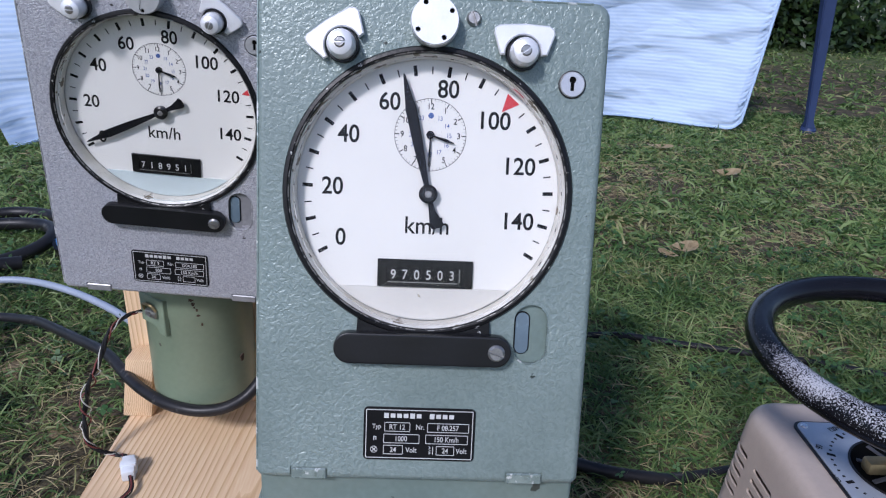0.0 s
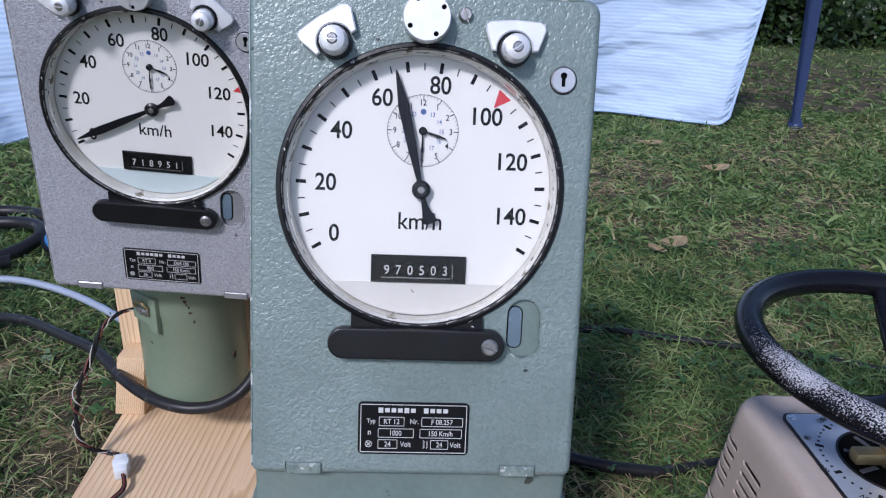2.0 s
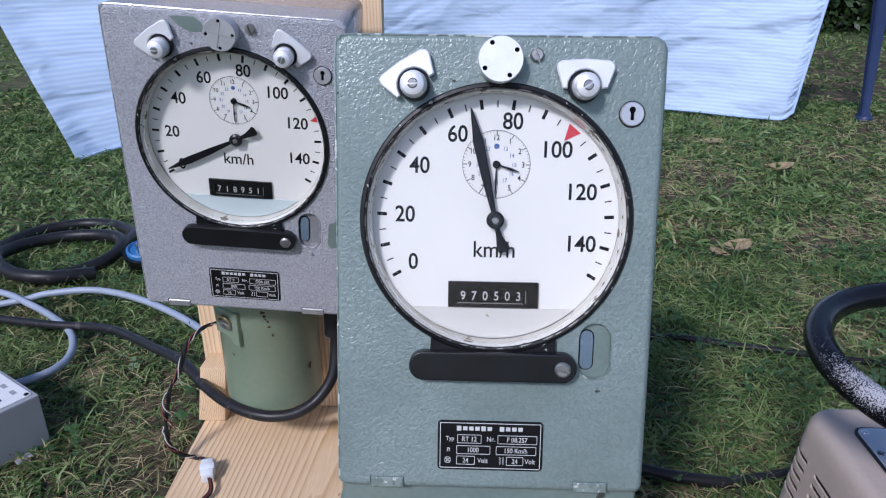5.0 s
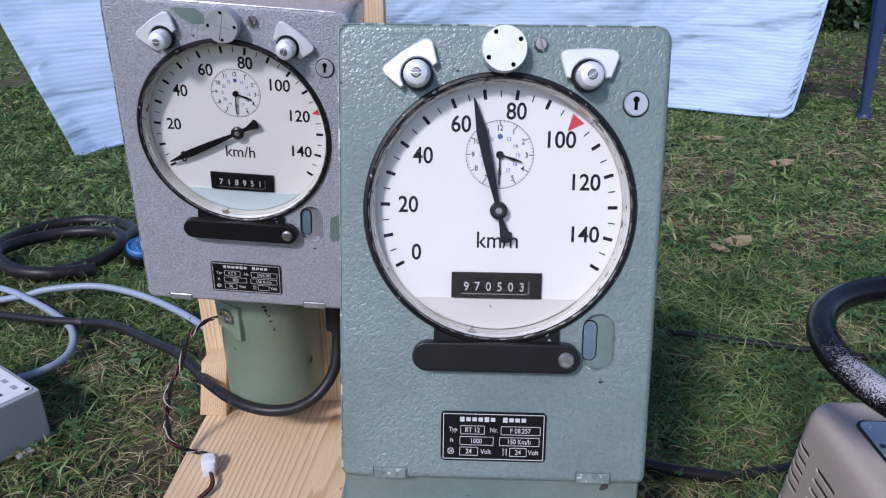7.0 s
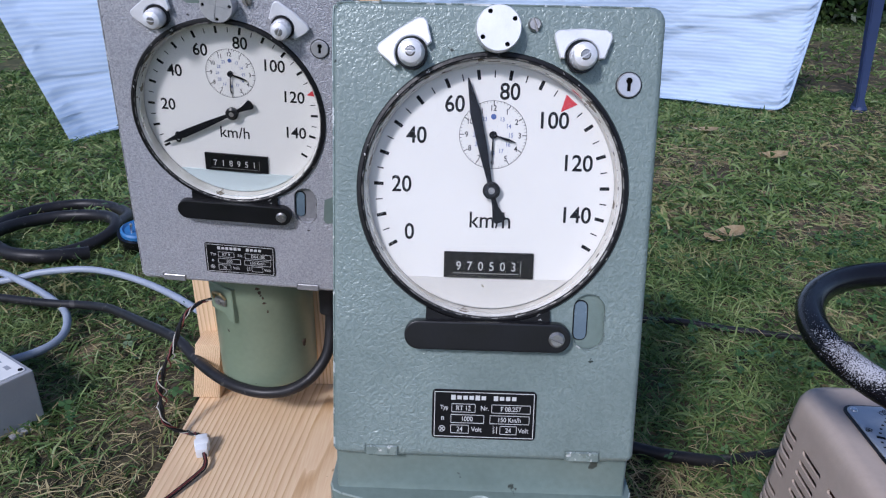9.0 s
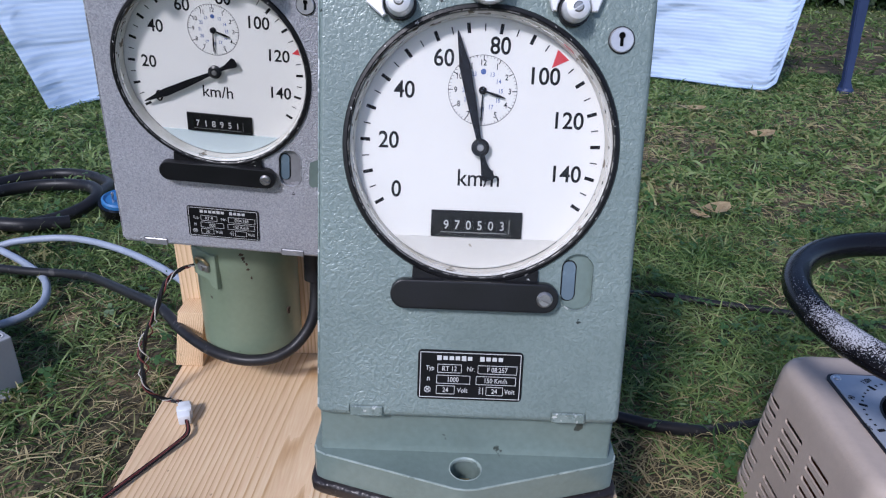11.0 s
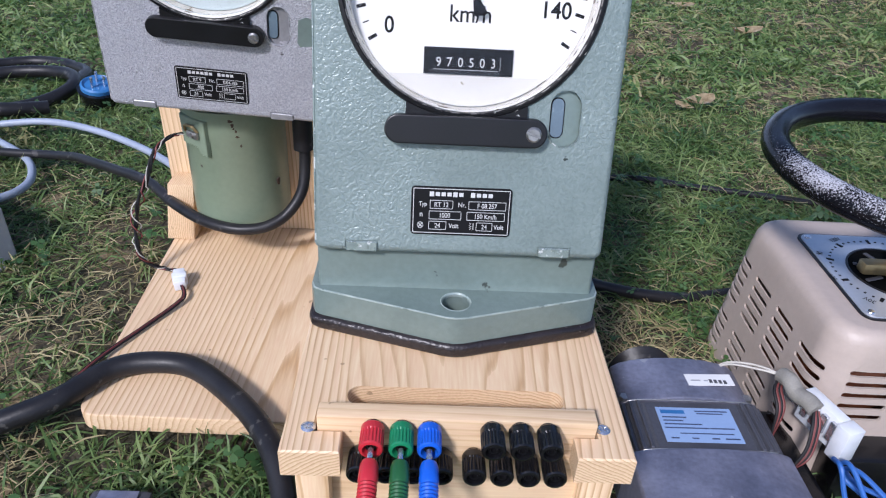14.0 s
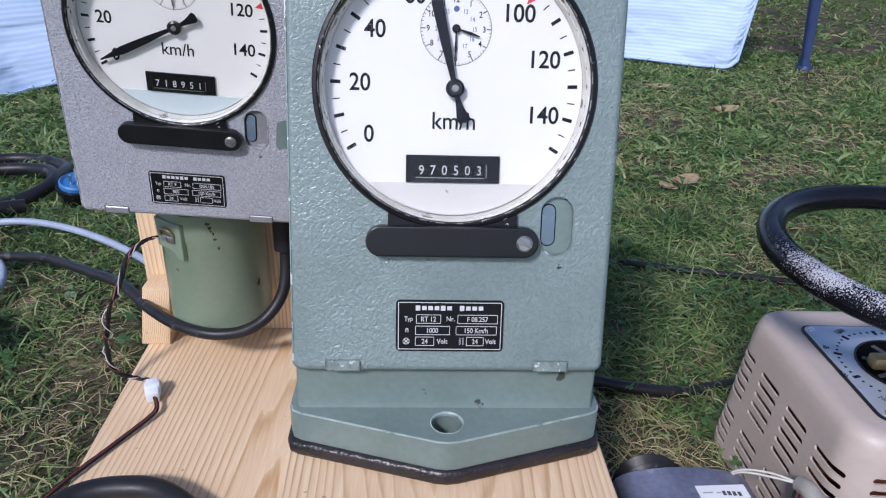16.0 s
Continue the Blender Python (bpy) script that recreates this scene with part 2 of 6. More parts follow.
CREAM = mat("dial_cream", (0.555, 0.54, 0.505), (0.525, 0.51, 0.475), 20, 0.4, 0, 0, None, 0.05, (0.3, 0.28, 0.22), 0.75, 120)
PALE = mat("dial_pale_blue", (0.50, 0.57, 0.58), (0.47, 0.54, 0.55), 20, 0.4, 0, 0, None, 0.04)
PRINT = mat("black_print", (0.008, 0.008, 0.009), (0.006, 0.006, 0.007), 60, 0.55, 0, 0, None, 0.1, spec=0.15)
WHITE_PRINT = mat("white_print", (0.58, 0.58, 0.57), (0.5, 0.5, 0.49), 60, 0.5, 0, 0, None, 0.1)
BLUE_PRINT = mat("blue_print", (0.06, 0.11, 0.30), (0.05, 0.09, 0.26), 60, 0.5, 0, 0, None, 0.1)
RED_PRINT = mat("red_print", (0.55, 0.035, 0.045), (0.45, 0.03, 0.04), 60, 0.5, 0, 0, None, 0.1)
BLACK = mat("black_enamel", (0.008, 0.008, 0.010), (0.006, 0.006, 0.007), 40, 0.33, 0, 0.05, 250, 0.2, spec=0.4)
BLACK_WORN = mat("black_chipped_enamel", (0.009, 0.009, 0.010), (0.006, 0.006, 0.007), 30, 0.38, 0.1, 0.1, 300, 0.2,
                 (0.5, 0.5, 0.48), 0.68, 260, spec=0.3)
NEEDLE = mat("needle_black", (0.006, 0.006, 0.009), (0.004, 0.004, 0.006), 60, 0.4, 0, 0, None, 0.1, spec=0.2)
PLATE = mat("plate_black", (0.007, 0.007, 0.008), (0.005, 0.005, 0.006), 60, 0.35, 0, 0, None, 0.1, spec=0.22)
ALU = mat("matt_aluminium", (0.80, 0.80, 0.81), (0.72, 0.72, 0.74), 50, 0.42, 0.35, 0.05, 500, 0.12)
STEEL = mat("dull_steel", (0.42, 0.41, 0.40), (0.30, 0.29, 0.28), 120, 0.38, 0.85, 0.1, 400, 0.3)
LOCK = mat("lock_nickel", (0.60, 0.60, 0.62), (0.50, 0.50, 0.52), 60, 0.36, 0.6, 0, None, 0.1)
CHROME = mat("polished_metal", (0.72, 0.72, 0.74), (0.62, 0.62, 0.64), 60, 0.2, 0.9, 0, None, 0.1)
EDGE = mat("worn_bezel_edge", (0.34, 0.33, 0.31), (0.18, 0.17, 0.16), 60, 0.4, 0.5, 0.1, 200, 0.3, (0.03, 0.03, 0.03), 0.49, 220)
RING = mat("dirty_dial_rim", (0.66, 0.65, 0.61), (0.52, 0.50, 0.45), 60, 0.45, 0.1, 0.1, 200, 0.3, (0.16, 0.13, 0.09), 0.6, 60)
GASKET = mat("black_rubber_base", (0.022, 0.016, 0.016), (0.012, 0.009, 0.009), 40, 0.36, 0, 0.5, 150, 0.4, (0.11, 0.10, 0.095), 0.70, 330, bump_size=0.003)
GREEN_EDGE = mat("pale_green_edge", (0.42, 0.48, 0.44), (0.24, 0.30, 0.27), 90, 0.3, 0.2, 0.1, 300, 0.3)
GREEN_HINGE = mat("worn_green_hinge", (0.30, 0.355, 0.33), (0.19, 0.24, 0.22), 120, 0.28, 0.35, 0.15, 300, 0.3, (0.62, 0.64, 0.62), 0.60, 210)
RUBBED_GREEN = mat("rubbed_green_edge", (0.25, 0.31, 0.29), (0.19, 0.24, 0.225), 60, 0.28, 0.3, 0.1, 300, 0.2, (0.60, 0.63, 0.61), 0.57, 110)
RUBBED_GREY = mat("rubbed_grey_edge", (0.44, 0.44, 0.46), (0.30, 0.30, 0.32), 60, 0.28, 0.4, 0.1, 300, 0.2, (0.66, 0.66, 0.67), 0.57, 110)
HINGE = mat("bright_hinge", (0.36, 0.36, 0.37), (0.27, 0.27, 0.28), 90, 0.35, 0.4, 0.1, 300, 0.3)
WINDOW = mat("slot_window", (0.13, 0.18, 0.22), (0.10, 0.14, 0.18), 40, 0.25, 0, 0, None, 0.1)
GLASS = clear_glass("dial_glass")
PINE_Y = pine("pine_lengthwise", 1, (0.170, 0.0, 0.020), 40, rings=52.0)
PINE_Y2 = pine("pine_lengthwise_second", 1, (-0.012, 0.0, 0.034), -18, dark=(0.40, 0.225, 0.09), wild=1.0, rings=125.0)
PINE_X = pine("pine_crosswise", 0, (0.1, 0.21, -0.13), 14, (0.68, 0.49, 0.30), (0.56, 0.375, 0.20))
PINE_Z = pine("pine_upright", 2, (0.27, -0.30, 0.4), 20)
RUBBER = mat("black_cable_sheath", (0.019, 0.0185, 0.020), (0.012, 0.0115, 0.013), 30, 0.42, 0, 0.1, 200, 0.25, (0.055, 0.052, 0.049), 0.64, 55, spec=0.3)
GREY_CABLE = mat("grey_cable_sheath", (0.32, 0.36, 0.44), (0.27, 0.31, 0.38), 30, 0.45, 0, 0, None, 0.12)
WIRE_BLACK = mat("wire_black", (0.012, 0.012, 0.013), (0.009, 0.009, 0.010), 60, 0.5, 0, 0, None, 0.1, spec=0.25)
WIRE_RED = mat("wire_red", (0.17, 0.035, 0.03), (0.12, 0.026, 0.024), 60, 0.5, 0, 0, None, 0.1)
WIRE_WHITE = mat("wire_white", (0.52, 0.50, 0.44), (0.45, 0.43, 0.38), 60, 0.5, 0, 0, None, 0.1)
WIRE_BLUE = mat("wire_blue", (0.035, 0.13, 0.42), (0.03, 0.11, 0.36), 60, 0.4, 0, 0, None, 0.1)
NYLON = mat("white_nylon", (0.70, 0.72, 0.74), (0.62, 0.64, 0.67), 80, 0.4, 0, 0.1, 200, 0.1)
BEIGE = mat("beige_powder_coat", (0.45, 0.375, 0.322), (0.415, 0.342, 0.292), 10, 0.45, 0.0, 0.1, 500, 0.08)
# Near-black for hollows: the shade in them is put into the colour.
SHADE_BLACK = mat("shade_black", (0.004, 0.004, 0.004), (0.003, 0.003, 0.003), 30, 0.8, 0, 0, None, 0.1, spec=0.05)
COPPER = mat("copper_winding", (0.20, 0.07, 0.035), (0.12, 0.04, 0.02), 60, 0.4, 0.5, 0.2, 200, 0.2)
BRASS = mat("brass_clamp", (0.42, 0.32, 0.16), (0.30, 0.22, 0.11), 60, 0.4, 0.7, 0.1, 200, 0.2)
SCALE_PLATE = mat("scale_plate", (0.52, 0.55, 0.60), (0.46, 0.49, 0.54), 20, 0.3, 0.5, 0, None, 0.08)


def worn_paint(name):
    """Black paint rubbed through to bright metal: a dense peppering of fine flecks where hands have gripped it."""
    m = mat(name, (0.008, 0.008, 0.011), (0.006, 0.006, 0.008), 20, 0.24, 0.0, 0.08, 200, 0.2, spec=0.22)
    n, l = m.node_tree.nodes, m.node_tree.links
    p = n["Principled BSDF"]
    base = p.inputs["Base Color"].links[0].from_socket
    tc = n.new("ShaderNodeTexCoord")
    wide, fine = n.new("ShaderNodeTexNoise"), n.new("ShaderNodeTexNoise")
    wide.inputs["Scale"].default_value, fine.inputs["Scale"].default_value = 22, 820
    wide.inputs["Detail"].default_value, fine.inputs["Detail"].default_value = 3, 5
    fine.inputs["Roughness"].default_value = 0.65
    l.new(tc.outputs["Object"], wide.inputs["Vector"])
    l.new(tc.outputs["Object"], fine.inputs["Vector"])
    # the grip: one stretch of the rim, its upper side
    grip = n.new("ShaderNodeVectorMath")
    grip.operation = "DISTANCE"
    grip.inputs[1].default_value = (-0.112, -0.080, 0.312)
    l.new(tc.outputs["Object"], grip.inputs[0])
    r0 = n.new("ShaderNodeMapRange")
    r0.inputs[1].default_value, r0.inputs[2].default_value = 0.03, 0.17
    r0.inputs[3].default_value, r0.inputs[4].default_value = 0.09, -0.20
    l.new(grip.outputs["Value"], r0.inputs[0])
    sep = n.new("ShaderNodeSeparateXYZ")
    l.new(tc.outputs["Object"], sep.inputs[0])
    r2 = n.new("ShaderNodeMapRange")
    r2.inputs[1].default_value, r2.inputs[2].default_value = 0.292, 0.306
    r2.inputs[3].default_value, r2.inputs[4].default_value = -0.15, 0.02
    l.new(sep.outputs[2], r2.inputs[0])
    r1 = n.new("ShaderNodeMapRange")
    r1.inputs[1].default_value, r1.inputs[2].default_value = 0.3, 0.7
    r1.inputs[3].default_value, r1.inputs[4].default_value = -0.09, 0.09
    l.new(wide.outputs[0], r1.inputs[0])
    total = fine.outputs[0]
    for part_of in (r0, r1, r2):
        ad = n.new("ShaderNodeMath")
        l.new(total, ad.inputs[0])
        l.new(part_of.outputs[0], ad.inputs[1])
        total = ad.outputs[0]
    cr = n.new("ShaderNodeValToRGB")
    cr.color_ramp.elements[0].position, cr.color_ramp.elements[1].position = 0.580, 0.602
    l.new(total, cr.inputs[0])
    mx = n.new("ShaderNodeMix")
    mx.data_type = "RGBA"
    mx.inputs[7].default_value = (0.44, 0.44, 0.47, 1)
    l.new(cr.outputs[0], mx.inputs[0])
    l.new(base, mx.inputs[6])
    l.new(mx.outputs[2], p.inputs["Base Color"])
    return m


WHEEL = worn_paint("worn_black_handwheel")
CAST = mat("cast_aluminium", (0.31, 0.315, 0.395), (0.115, 0.12, 0.165), 17, 0.36, 0.5, 0.25, 120, 0.3, (0.42, 0.42, 0.46), 0.68, 34)
RAIL = mat("grey_stator_steel", (0.115, 0.115, 0.130), (0.080, 0.080, 0.092), 24, 0.40, 0.4, 0.1, 300, 0.2)
LABEL_PRINT = mat("label_print", (0.045, 0.065, 0.13), (0.035, 0.05, 0.10), 60, 0.5)
LAMINATE = mat("stator_laminations", (0.12, 0.117, 0.125), (0.075, 0.074, 0.082), 20, 0.5, 0.4, 0.15, 300, 0.25)
BLUE_LABEL = mat("blue_motor_label", (0.27, 0.38, 0.58), (0.24, 0.34, 0.54), 20, 0.4, 0, 0, None, 0.06)
PAPER = mat("paper_label", (0.74, 0.74, 0.73), (0.68, 0.68, 0.67), 40, 0.6, 0, 0, None, 0.08)
GREY_FOAM = mat("grey_sleeve", (0.30, 0.285, 0.25), (0.20, 0.19, 0.165), 60, 0.7, 0, 0.3, 200, 0.2)
BOX_GREY = mat("grey_plastic_box", (0.33, 0.34, 0.36), (0.30, 0.31, 0.33), 20, 0.45, 0, 0.05, 400, 0.06)
BLUE_CAP = mat("blue_plastic_cap", (0.035, 0.16, 0.38), (0.03, 0.13, 0.32), 40, 0.4, 0, 0, None, 0.1)
LEG_BLUE = mat("navy_leg", (0.022, 0.038, 0.105), (0.017, 0.030, 0.085), 14, 0.45, 0, 0.05, 100, 0.12)
KNOB_RED = mat("red_plastic", (0.50, 0.025, 0.035), (0.44, 0.02, 0.03), 60, 0.32, 0, 0, None, 0.08)
KNOB_GREEN = mat("green_plastic", (0.012, 0.20, 0.085), (0.01, 0.17, 0.07), 60, 0.32, 0, 0, None, 0.08)
PLUG_GREEN = mat("dark_green_plastic", (0.018, 0.10, 0.03), (0.015, 0.085, 0.025), 60, 0.32, 0, 0, None, 0.08)
KNOB_BLUE = mat("blue_plastic", (0.015, 0.11, 0.58), (0.012, 0.09, 0.5), 60, 0.32, 0, 0, None, 0.08)
KNOB_BLACK = mat("black_plastic", (0.007, 0.007, 0.008), (0.005, 0.005, 0.006), 60, 0.24, 0, 0, None, 0.08, spec=0.5)
GRASS = foliage("grass_blades", [(0.022, 0.062, 0.016), (0.088, 0.165, 0.044), (0.222, 0.305, 0.100), (0.385, 0.440, 0.190)],
                (0.34, 0.315, 0.145), 2.6, 0.76, 0.40)
CLOVER = foliage("clover_leaves", [(0.030, 0.085, 0.024), (0.055, 0.125, 0.036), (0.095, 0.180, 0.056)], (0.08, 0.11, 0.03), 6, 1.2, 0.3)
STRAW = foliage("dead_grass", [(0.24, 0.185, 0.085), (0.37, 0.305, 0.155), (0.52, 0.45, 0.26)], (0.19, 0.14, 0.065), 6, 0.9, 0.2, 0.7)
HEDGE = foliage("hedge_leaves", [(0.014, 0.035, 0.008), (0.03, 0.06, 0.013), (0.06, 0.09, 0.022)], (0.12, 0.13, 0.05), 2, 0.95, 0.25, 0.35)
DRY_LEAF = mat("dry_leaf", (0.62, 0.50, 0.31), (0.46, 0.34, 0.19), 60, 0.6, 0, 0.3, 150, 0.3)
SOIL = mat("soil_and_thatch", (0.085, 0.064, 0.036), (0.022, 0.023, 0.010), 5, 0.9, 0, 0.7, 90, 0.7, (0.17, 0.125, 0.07), 0.57, 14, bump_size=0.01)


def grown_over(m):
    """Away from the trodden place the ground is closed lawn: the soil gives way to low matted green."""
    n, l = m.node_tree.nodes, m.node_tree.links
    p = n["Principled BSDF"]
    base = p.inputs["Base Color"].links[0].from_socket
    tc = n.new("ShaderNodeTexCoord")
    away = n.new("ShaderNodeVectorMath")
    away.operation = "DISTANCE"
    away.inputs[1].default_value = (1.2, 2.2, 0)
    l.new(tc.outputs["Object"], away.inputs[0])
    share = n.new("ShaderNodeMapRange")
    share.inputs[1].default_value, share.inputs[2].default_value = 2.8, 5.0
    share.inputs[4].default_value = 0.85
    l.new(away.outputs["Value"], share.inputs[0])
    mat_noise = n.new("ShaderNodeTexNoise")
    mat_noise.inputs["Scale"].default_value = 9
    mat_noise.inputs["Detail"].default_value = 8
    l.new(tc.outputs["Object"], mat_noise.inputs["Vector"])
    green_ramp = n.new("ShaderNodeValToRGB")
    e = green_ramp.color_ramp.elements
    e[0].position, e[0].color = 0.3, (0.032, 0.058, 0.016, 1)
    e[1].position, e[1].color = 0.7, (0.115, 0.165, 0.052, 1)
    l.new(mat_noise.outputs[0], green_ramp.inputs[0])
    mx = n.new("ShaderNodeMix")
    mx.data_type = "RGBA"
    l.new(share.outputs[0], mx.inputs[0])
    l.new(base, mx.inputs[6])
    l.new(green_ramp.outputs[0], mx.inputs[7])
    l.new(mx.outputs[2], p.inputs["Base Color"])


grown_over(SOIL)


def striped_cloth():
    m, n, l, p = nodes_of("striped_cotton")
    tc = n.new("ShaderNodeTexCoord")
    w = n.new("ShaderNodeTexWave")
    w.bands_direction = "Y"
    w.inputs["Scale"].default_value = 21.0
    w.inputs["Distortion"].default_value = 1.4
    w.inputs["Detail"].default_value = 2
    w.inputs["Detail Scale"].default_value = 0.6
    l.new(tc.outputs["UV"], w.inputs["Vector"])
    ramp = n.new("ShaderNodeValToRGB")
    ramp.color_ramp.elements[0].position, ramp.color_ramp.elements[1].position = 0.25, 0.75
    ramp.color_ramp.elements[0].color = (0.52, 0.66, 0.87, 1)
    ramp.color_ramp.elements[1].color = (0.63, 0.75, 0.92, 1)
    l.new(w.outputs[0], ramp.inputs[0])
    fl = n.new("ShaderNodeTexNoise")
    fl.inputs["Scale"].default_value = 5
    fl.inputs["Detail"].default_value = 6
    l.new(tc.outputs["UV"], fl.inputs["Vector"])
    mx = n.new("ShaderNodeMix")
    mx.data_type, mx.blend_type = "RGBA", "SOFT_LIGHT"
    mx.inputs[0].default_value = 0.22
    l.new(ramp.outputs[0], mx.inputs[6])
    l.new(fl.outputs[0], mx.inputs[7])
    l.new(mx.outputs[2], p.inputs["Base Color"])
    p.inputs["Roughness"].default_value = 0.85
    # creases at two sizes: long soft ones that run down to the free corner, short sharp ones between them
    last = None
    for spin, sx, sy, scale, strength, size in ((-24, 1.6, 4.5, 1.3, 0.65, 0.030), (12, 3.0, 8.0, 1.6, 0.42, 0.012), (-50, 12.0, 24.0, 1.0, 0.15, 0.004)):
        slant = n.new("ShaderNodeMapping")
        slant.inputs["Rotation"].default_value = (0, 0, radians(spin))
        slant.inputs["Scale"].default_value = (sx, sy, 1)
        l.new(tc.outputs["UV"], slant.inputs[0])
        rumple = n.new("ShaderNodeTexNoise")
        rumple.inputs["Scale"].default_value = scale
        rumple.inputs["Detail"].default_value = 2
        rumple.inputs["Distortion"].default_value = 0.8
        l.new(slant.outputs[0], rumple.inputs["Vector"])
        ridge = n.new("ShaderNodeMapRange")
        ridge.inputs[1].default_value, ridge.inputs[2].default_value = 0.38, 0.66
        l.new(rumple.outputs[0], ridge.inputs[0])
        bb = n.new("ShaderNodeBump")
        bb.inputs["Strength"].default_value = strength
        bb.inputs["Distance"].default_value = size
        l.new(ridge.outputs[0], bb.inputs["Height"])
        if last:
            l.new(last, bb.inputs["Normal"])
        last = bb.outputs[0]
    l.new(last, p.inputs["Normal"])
    tr = n.new("ShaderNodeBsdfTranslucent")
    l.new(mx.outputs[2], tr.inputs[0])
    ms = n.new("ShaderNodeMixShader")
    ms.inputs[0].default_value = 0.25
    l.new(p.outputs[0], ms.inputs[1])
    l.new(tr.outputs[0], ms.inputs[2])
    l.new(ms.outputs[0], n["Material Output"].inputs[0])
    return m


CLOTH = striped_cloth()

# ---------------------------------------------------------------- mesh helpers
FRAME = {}
BROAD = {"lid", "case", "foot", "flange", "housing", "latch_bar", "name_plate", "base_board", "end_bell"}


def finish(me, smooth=True):
    if smooth:
        me.polygons.foreach_set("use_smooth", [True] * len(me.polygons))
        me.set_sharp_from_angle(angle=radians(32))
    return me


def mesh_of(name, bm, material, smooth=True):
    me = bpy.data.meshes.new(name)
    bmesh.ops.recalc_face_normals(bm, faces=bm.faces)
    bm.to_mesh(me)
    bm.free()
    me.materials.append(material)
    return finish(me, smooth)


def thing(name, base, label, category, group="", kind=""):
    ob = new(name)
    ob.empty_display_size = 0.02
    ob.matrix_basis = base
    tagged(ob, label, category, group, kind)
    FRAME[ob] = Matrix()
    return ob


def build_frame(ob, m):
    """Parts of ob that follow are built in the world pose m."""
    FRAME[ob] = ob.matrix_basis.inverted() @ m


def part(name, bm, material, parent, label="", smooth=True):
    me = bm if isinstance(bm, bpy.types.Mesh) else mesh_of(name, bm, material, smooth)
    ob = new(name, me)
    ob.parent = parent
    if parent in FRAME:
        ob.matrix_basis = FRAME[parent]
    if name in BROAD:
        md = ob.modifiers.new("even_shading", "WEIGHTED_NORMAL")
        md.keep_sharp, md.weight = True, 80
    if label:
        tagged(ob, label)
    return ob


def single(name, bm, material, label, category, group="", kind="", smooth=True):
    ob = new(name, mesh_of(name, bm, material, smooth))
    return tagged(ob, label, category, group, kind)


def box(x0, x1, y0, y1, z0, z1, bevel=0.0, segs=2, bm=None):
    bm = bm or bmesh.new()
    made = bmesh.ops.create_cube(bm, size=1)["verts"]
    for v in made:
        v.co = Vector(((x0 + x1) / 2 + v.co.x * (x1 - x0), (y0 + y1) / 2 + v.co.y * (y1 - y0), (z0 + z1) / 2 + v.co.z * (z1 - z0)))
    if bevel:
        edges = list({e for v in made for e in v.link_edges})
        bmesh.ops.bevel(bm, geom=edges, offset=bevel, segments=segs, profile=0.5, affect="EDGES")
    return bm


def inset(outline, d):
    """The outline drawn in by d on all sides."""
    n = len(outline)
    area = sum(outline[i][0] * outline[(i + 1) % n][1] - outline[(i + 1) % n][0] * outline[i][1] for i in range(n))
    s = 1.0 if area > 0 else -1.0
    out = []
    for i in range(n):
        (x0, z0), (x1, z1), (x2, z2) = outline[i - 1], outline[i], outline[(i + 1) % n]
        l1, l2 = math.hypot(x1 - x0, z1 - z0) or 1e-9, math.hypot(x2 - x1, z2 - z1) or 1e-9
        n1, n2 = (-s * (z1 - z0) / l1, s * (x1 - x0) / l1), (-s * (z2 - z1) / l2, s * (x2 - x1) / l2)
        k = d / max(0.3, 1 + n1[0] * n2[0] + n1[1] * n2[1])
        out.append((x1 + (n1[0] + n2[0]) * k, z1 + (n1[1] + n2[1]) * k))
    return out


def prism(outline, y0, y1, bevel=0.0, segs=2, bm=None):
    """Outline in x, z, drawn out from y0 to y1, with rounded rims."""
    bm = bm or bmesh.new()
    n, way = len(outline), 1.0 if y1 > y0 else -1.0
    steps = [(0.0, y0), (0.0, y1)]
    if bevel:
        turn = [radians(90 * k / segs) for k in range(segs + 1)]
        steps = [(bevel * (1 - math.sin(q)), y0 + way * bevel * (1 - math.cos(q))) for q in turn]
        steps += [(bevel * (1 - math.cos(q)), y1 - way * bevel * (1 - math.sin(q))) for q in turn]
    rings = [[bm.verts.new((x, y, z)) for x, z in (inset(outline, d) if d > 1e-7 else outline)] for d, y in steps]
    bm.faces.new(rings[0])
    bm.faces.new(rings[-1][::-1])
    for p, q in zip(rings, rings[1:]):
        for i in range(n):
            bm.faces.new((p[i], q[i], q[(i + 1) % n], p[(i + 1) % n]))
    return bm


def turned(m, bm):
    bmesh.ops.transform(bm, matrix=m, verts=bm.verts)
    return bm


TO_UP = Matrix(((1, 0, 0, 0), (0, 0, -1, 0), (0, 1, 0, 0), (0, 0, 0, 1)))      # y becomes z, z becomes -y


def slab(outline, z0, z1, bevel=0.0, segs=2):
    """Outline in x, y, drawn out from z0 to z1."""
    return turned(TO_UP, prism([(x, -y) for x, y in outline], z0, z1, bevel, segs))


def rounded(x0, x1, z0, z1, r, n=5):
    pts = []
    for cx, cz, a0 in ((x1 - r, z1 - r, 0), (x0 + r, z1 - r, 90), (x0 + r, z0 + r, 180), (x1 - r, z0 + r, 270)):
        for i in range(n + 1):
            a = radians(a0 + 90 * i / n)
            pts.append((cx + r * math.cos(a), cz + r * math.sin(a)))
    return pts


def lid_outline(x0, x1, z0, z1, rt, rb, n=5):
    upper, lower = rounded(x0, x1, z0, z1, rt, n), rounded(x0, x1, z0, z1, rb, n)
    half = 2 * (n + 1)
    return upper[:half] + lower[half:]


def circle(cx, cz, r, n=32, start=0.0):
    return [(cx + r * math.cos(start + 2 * math.pi * i / n), cz + r * math.sin(start + 2 * math.pi * i / n)) for i in range(n)]


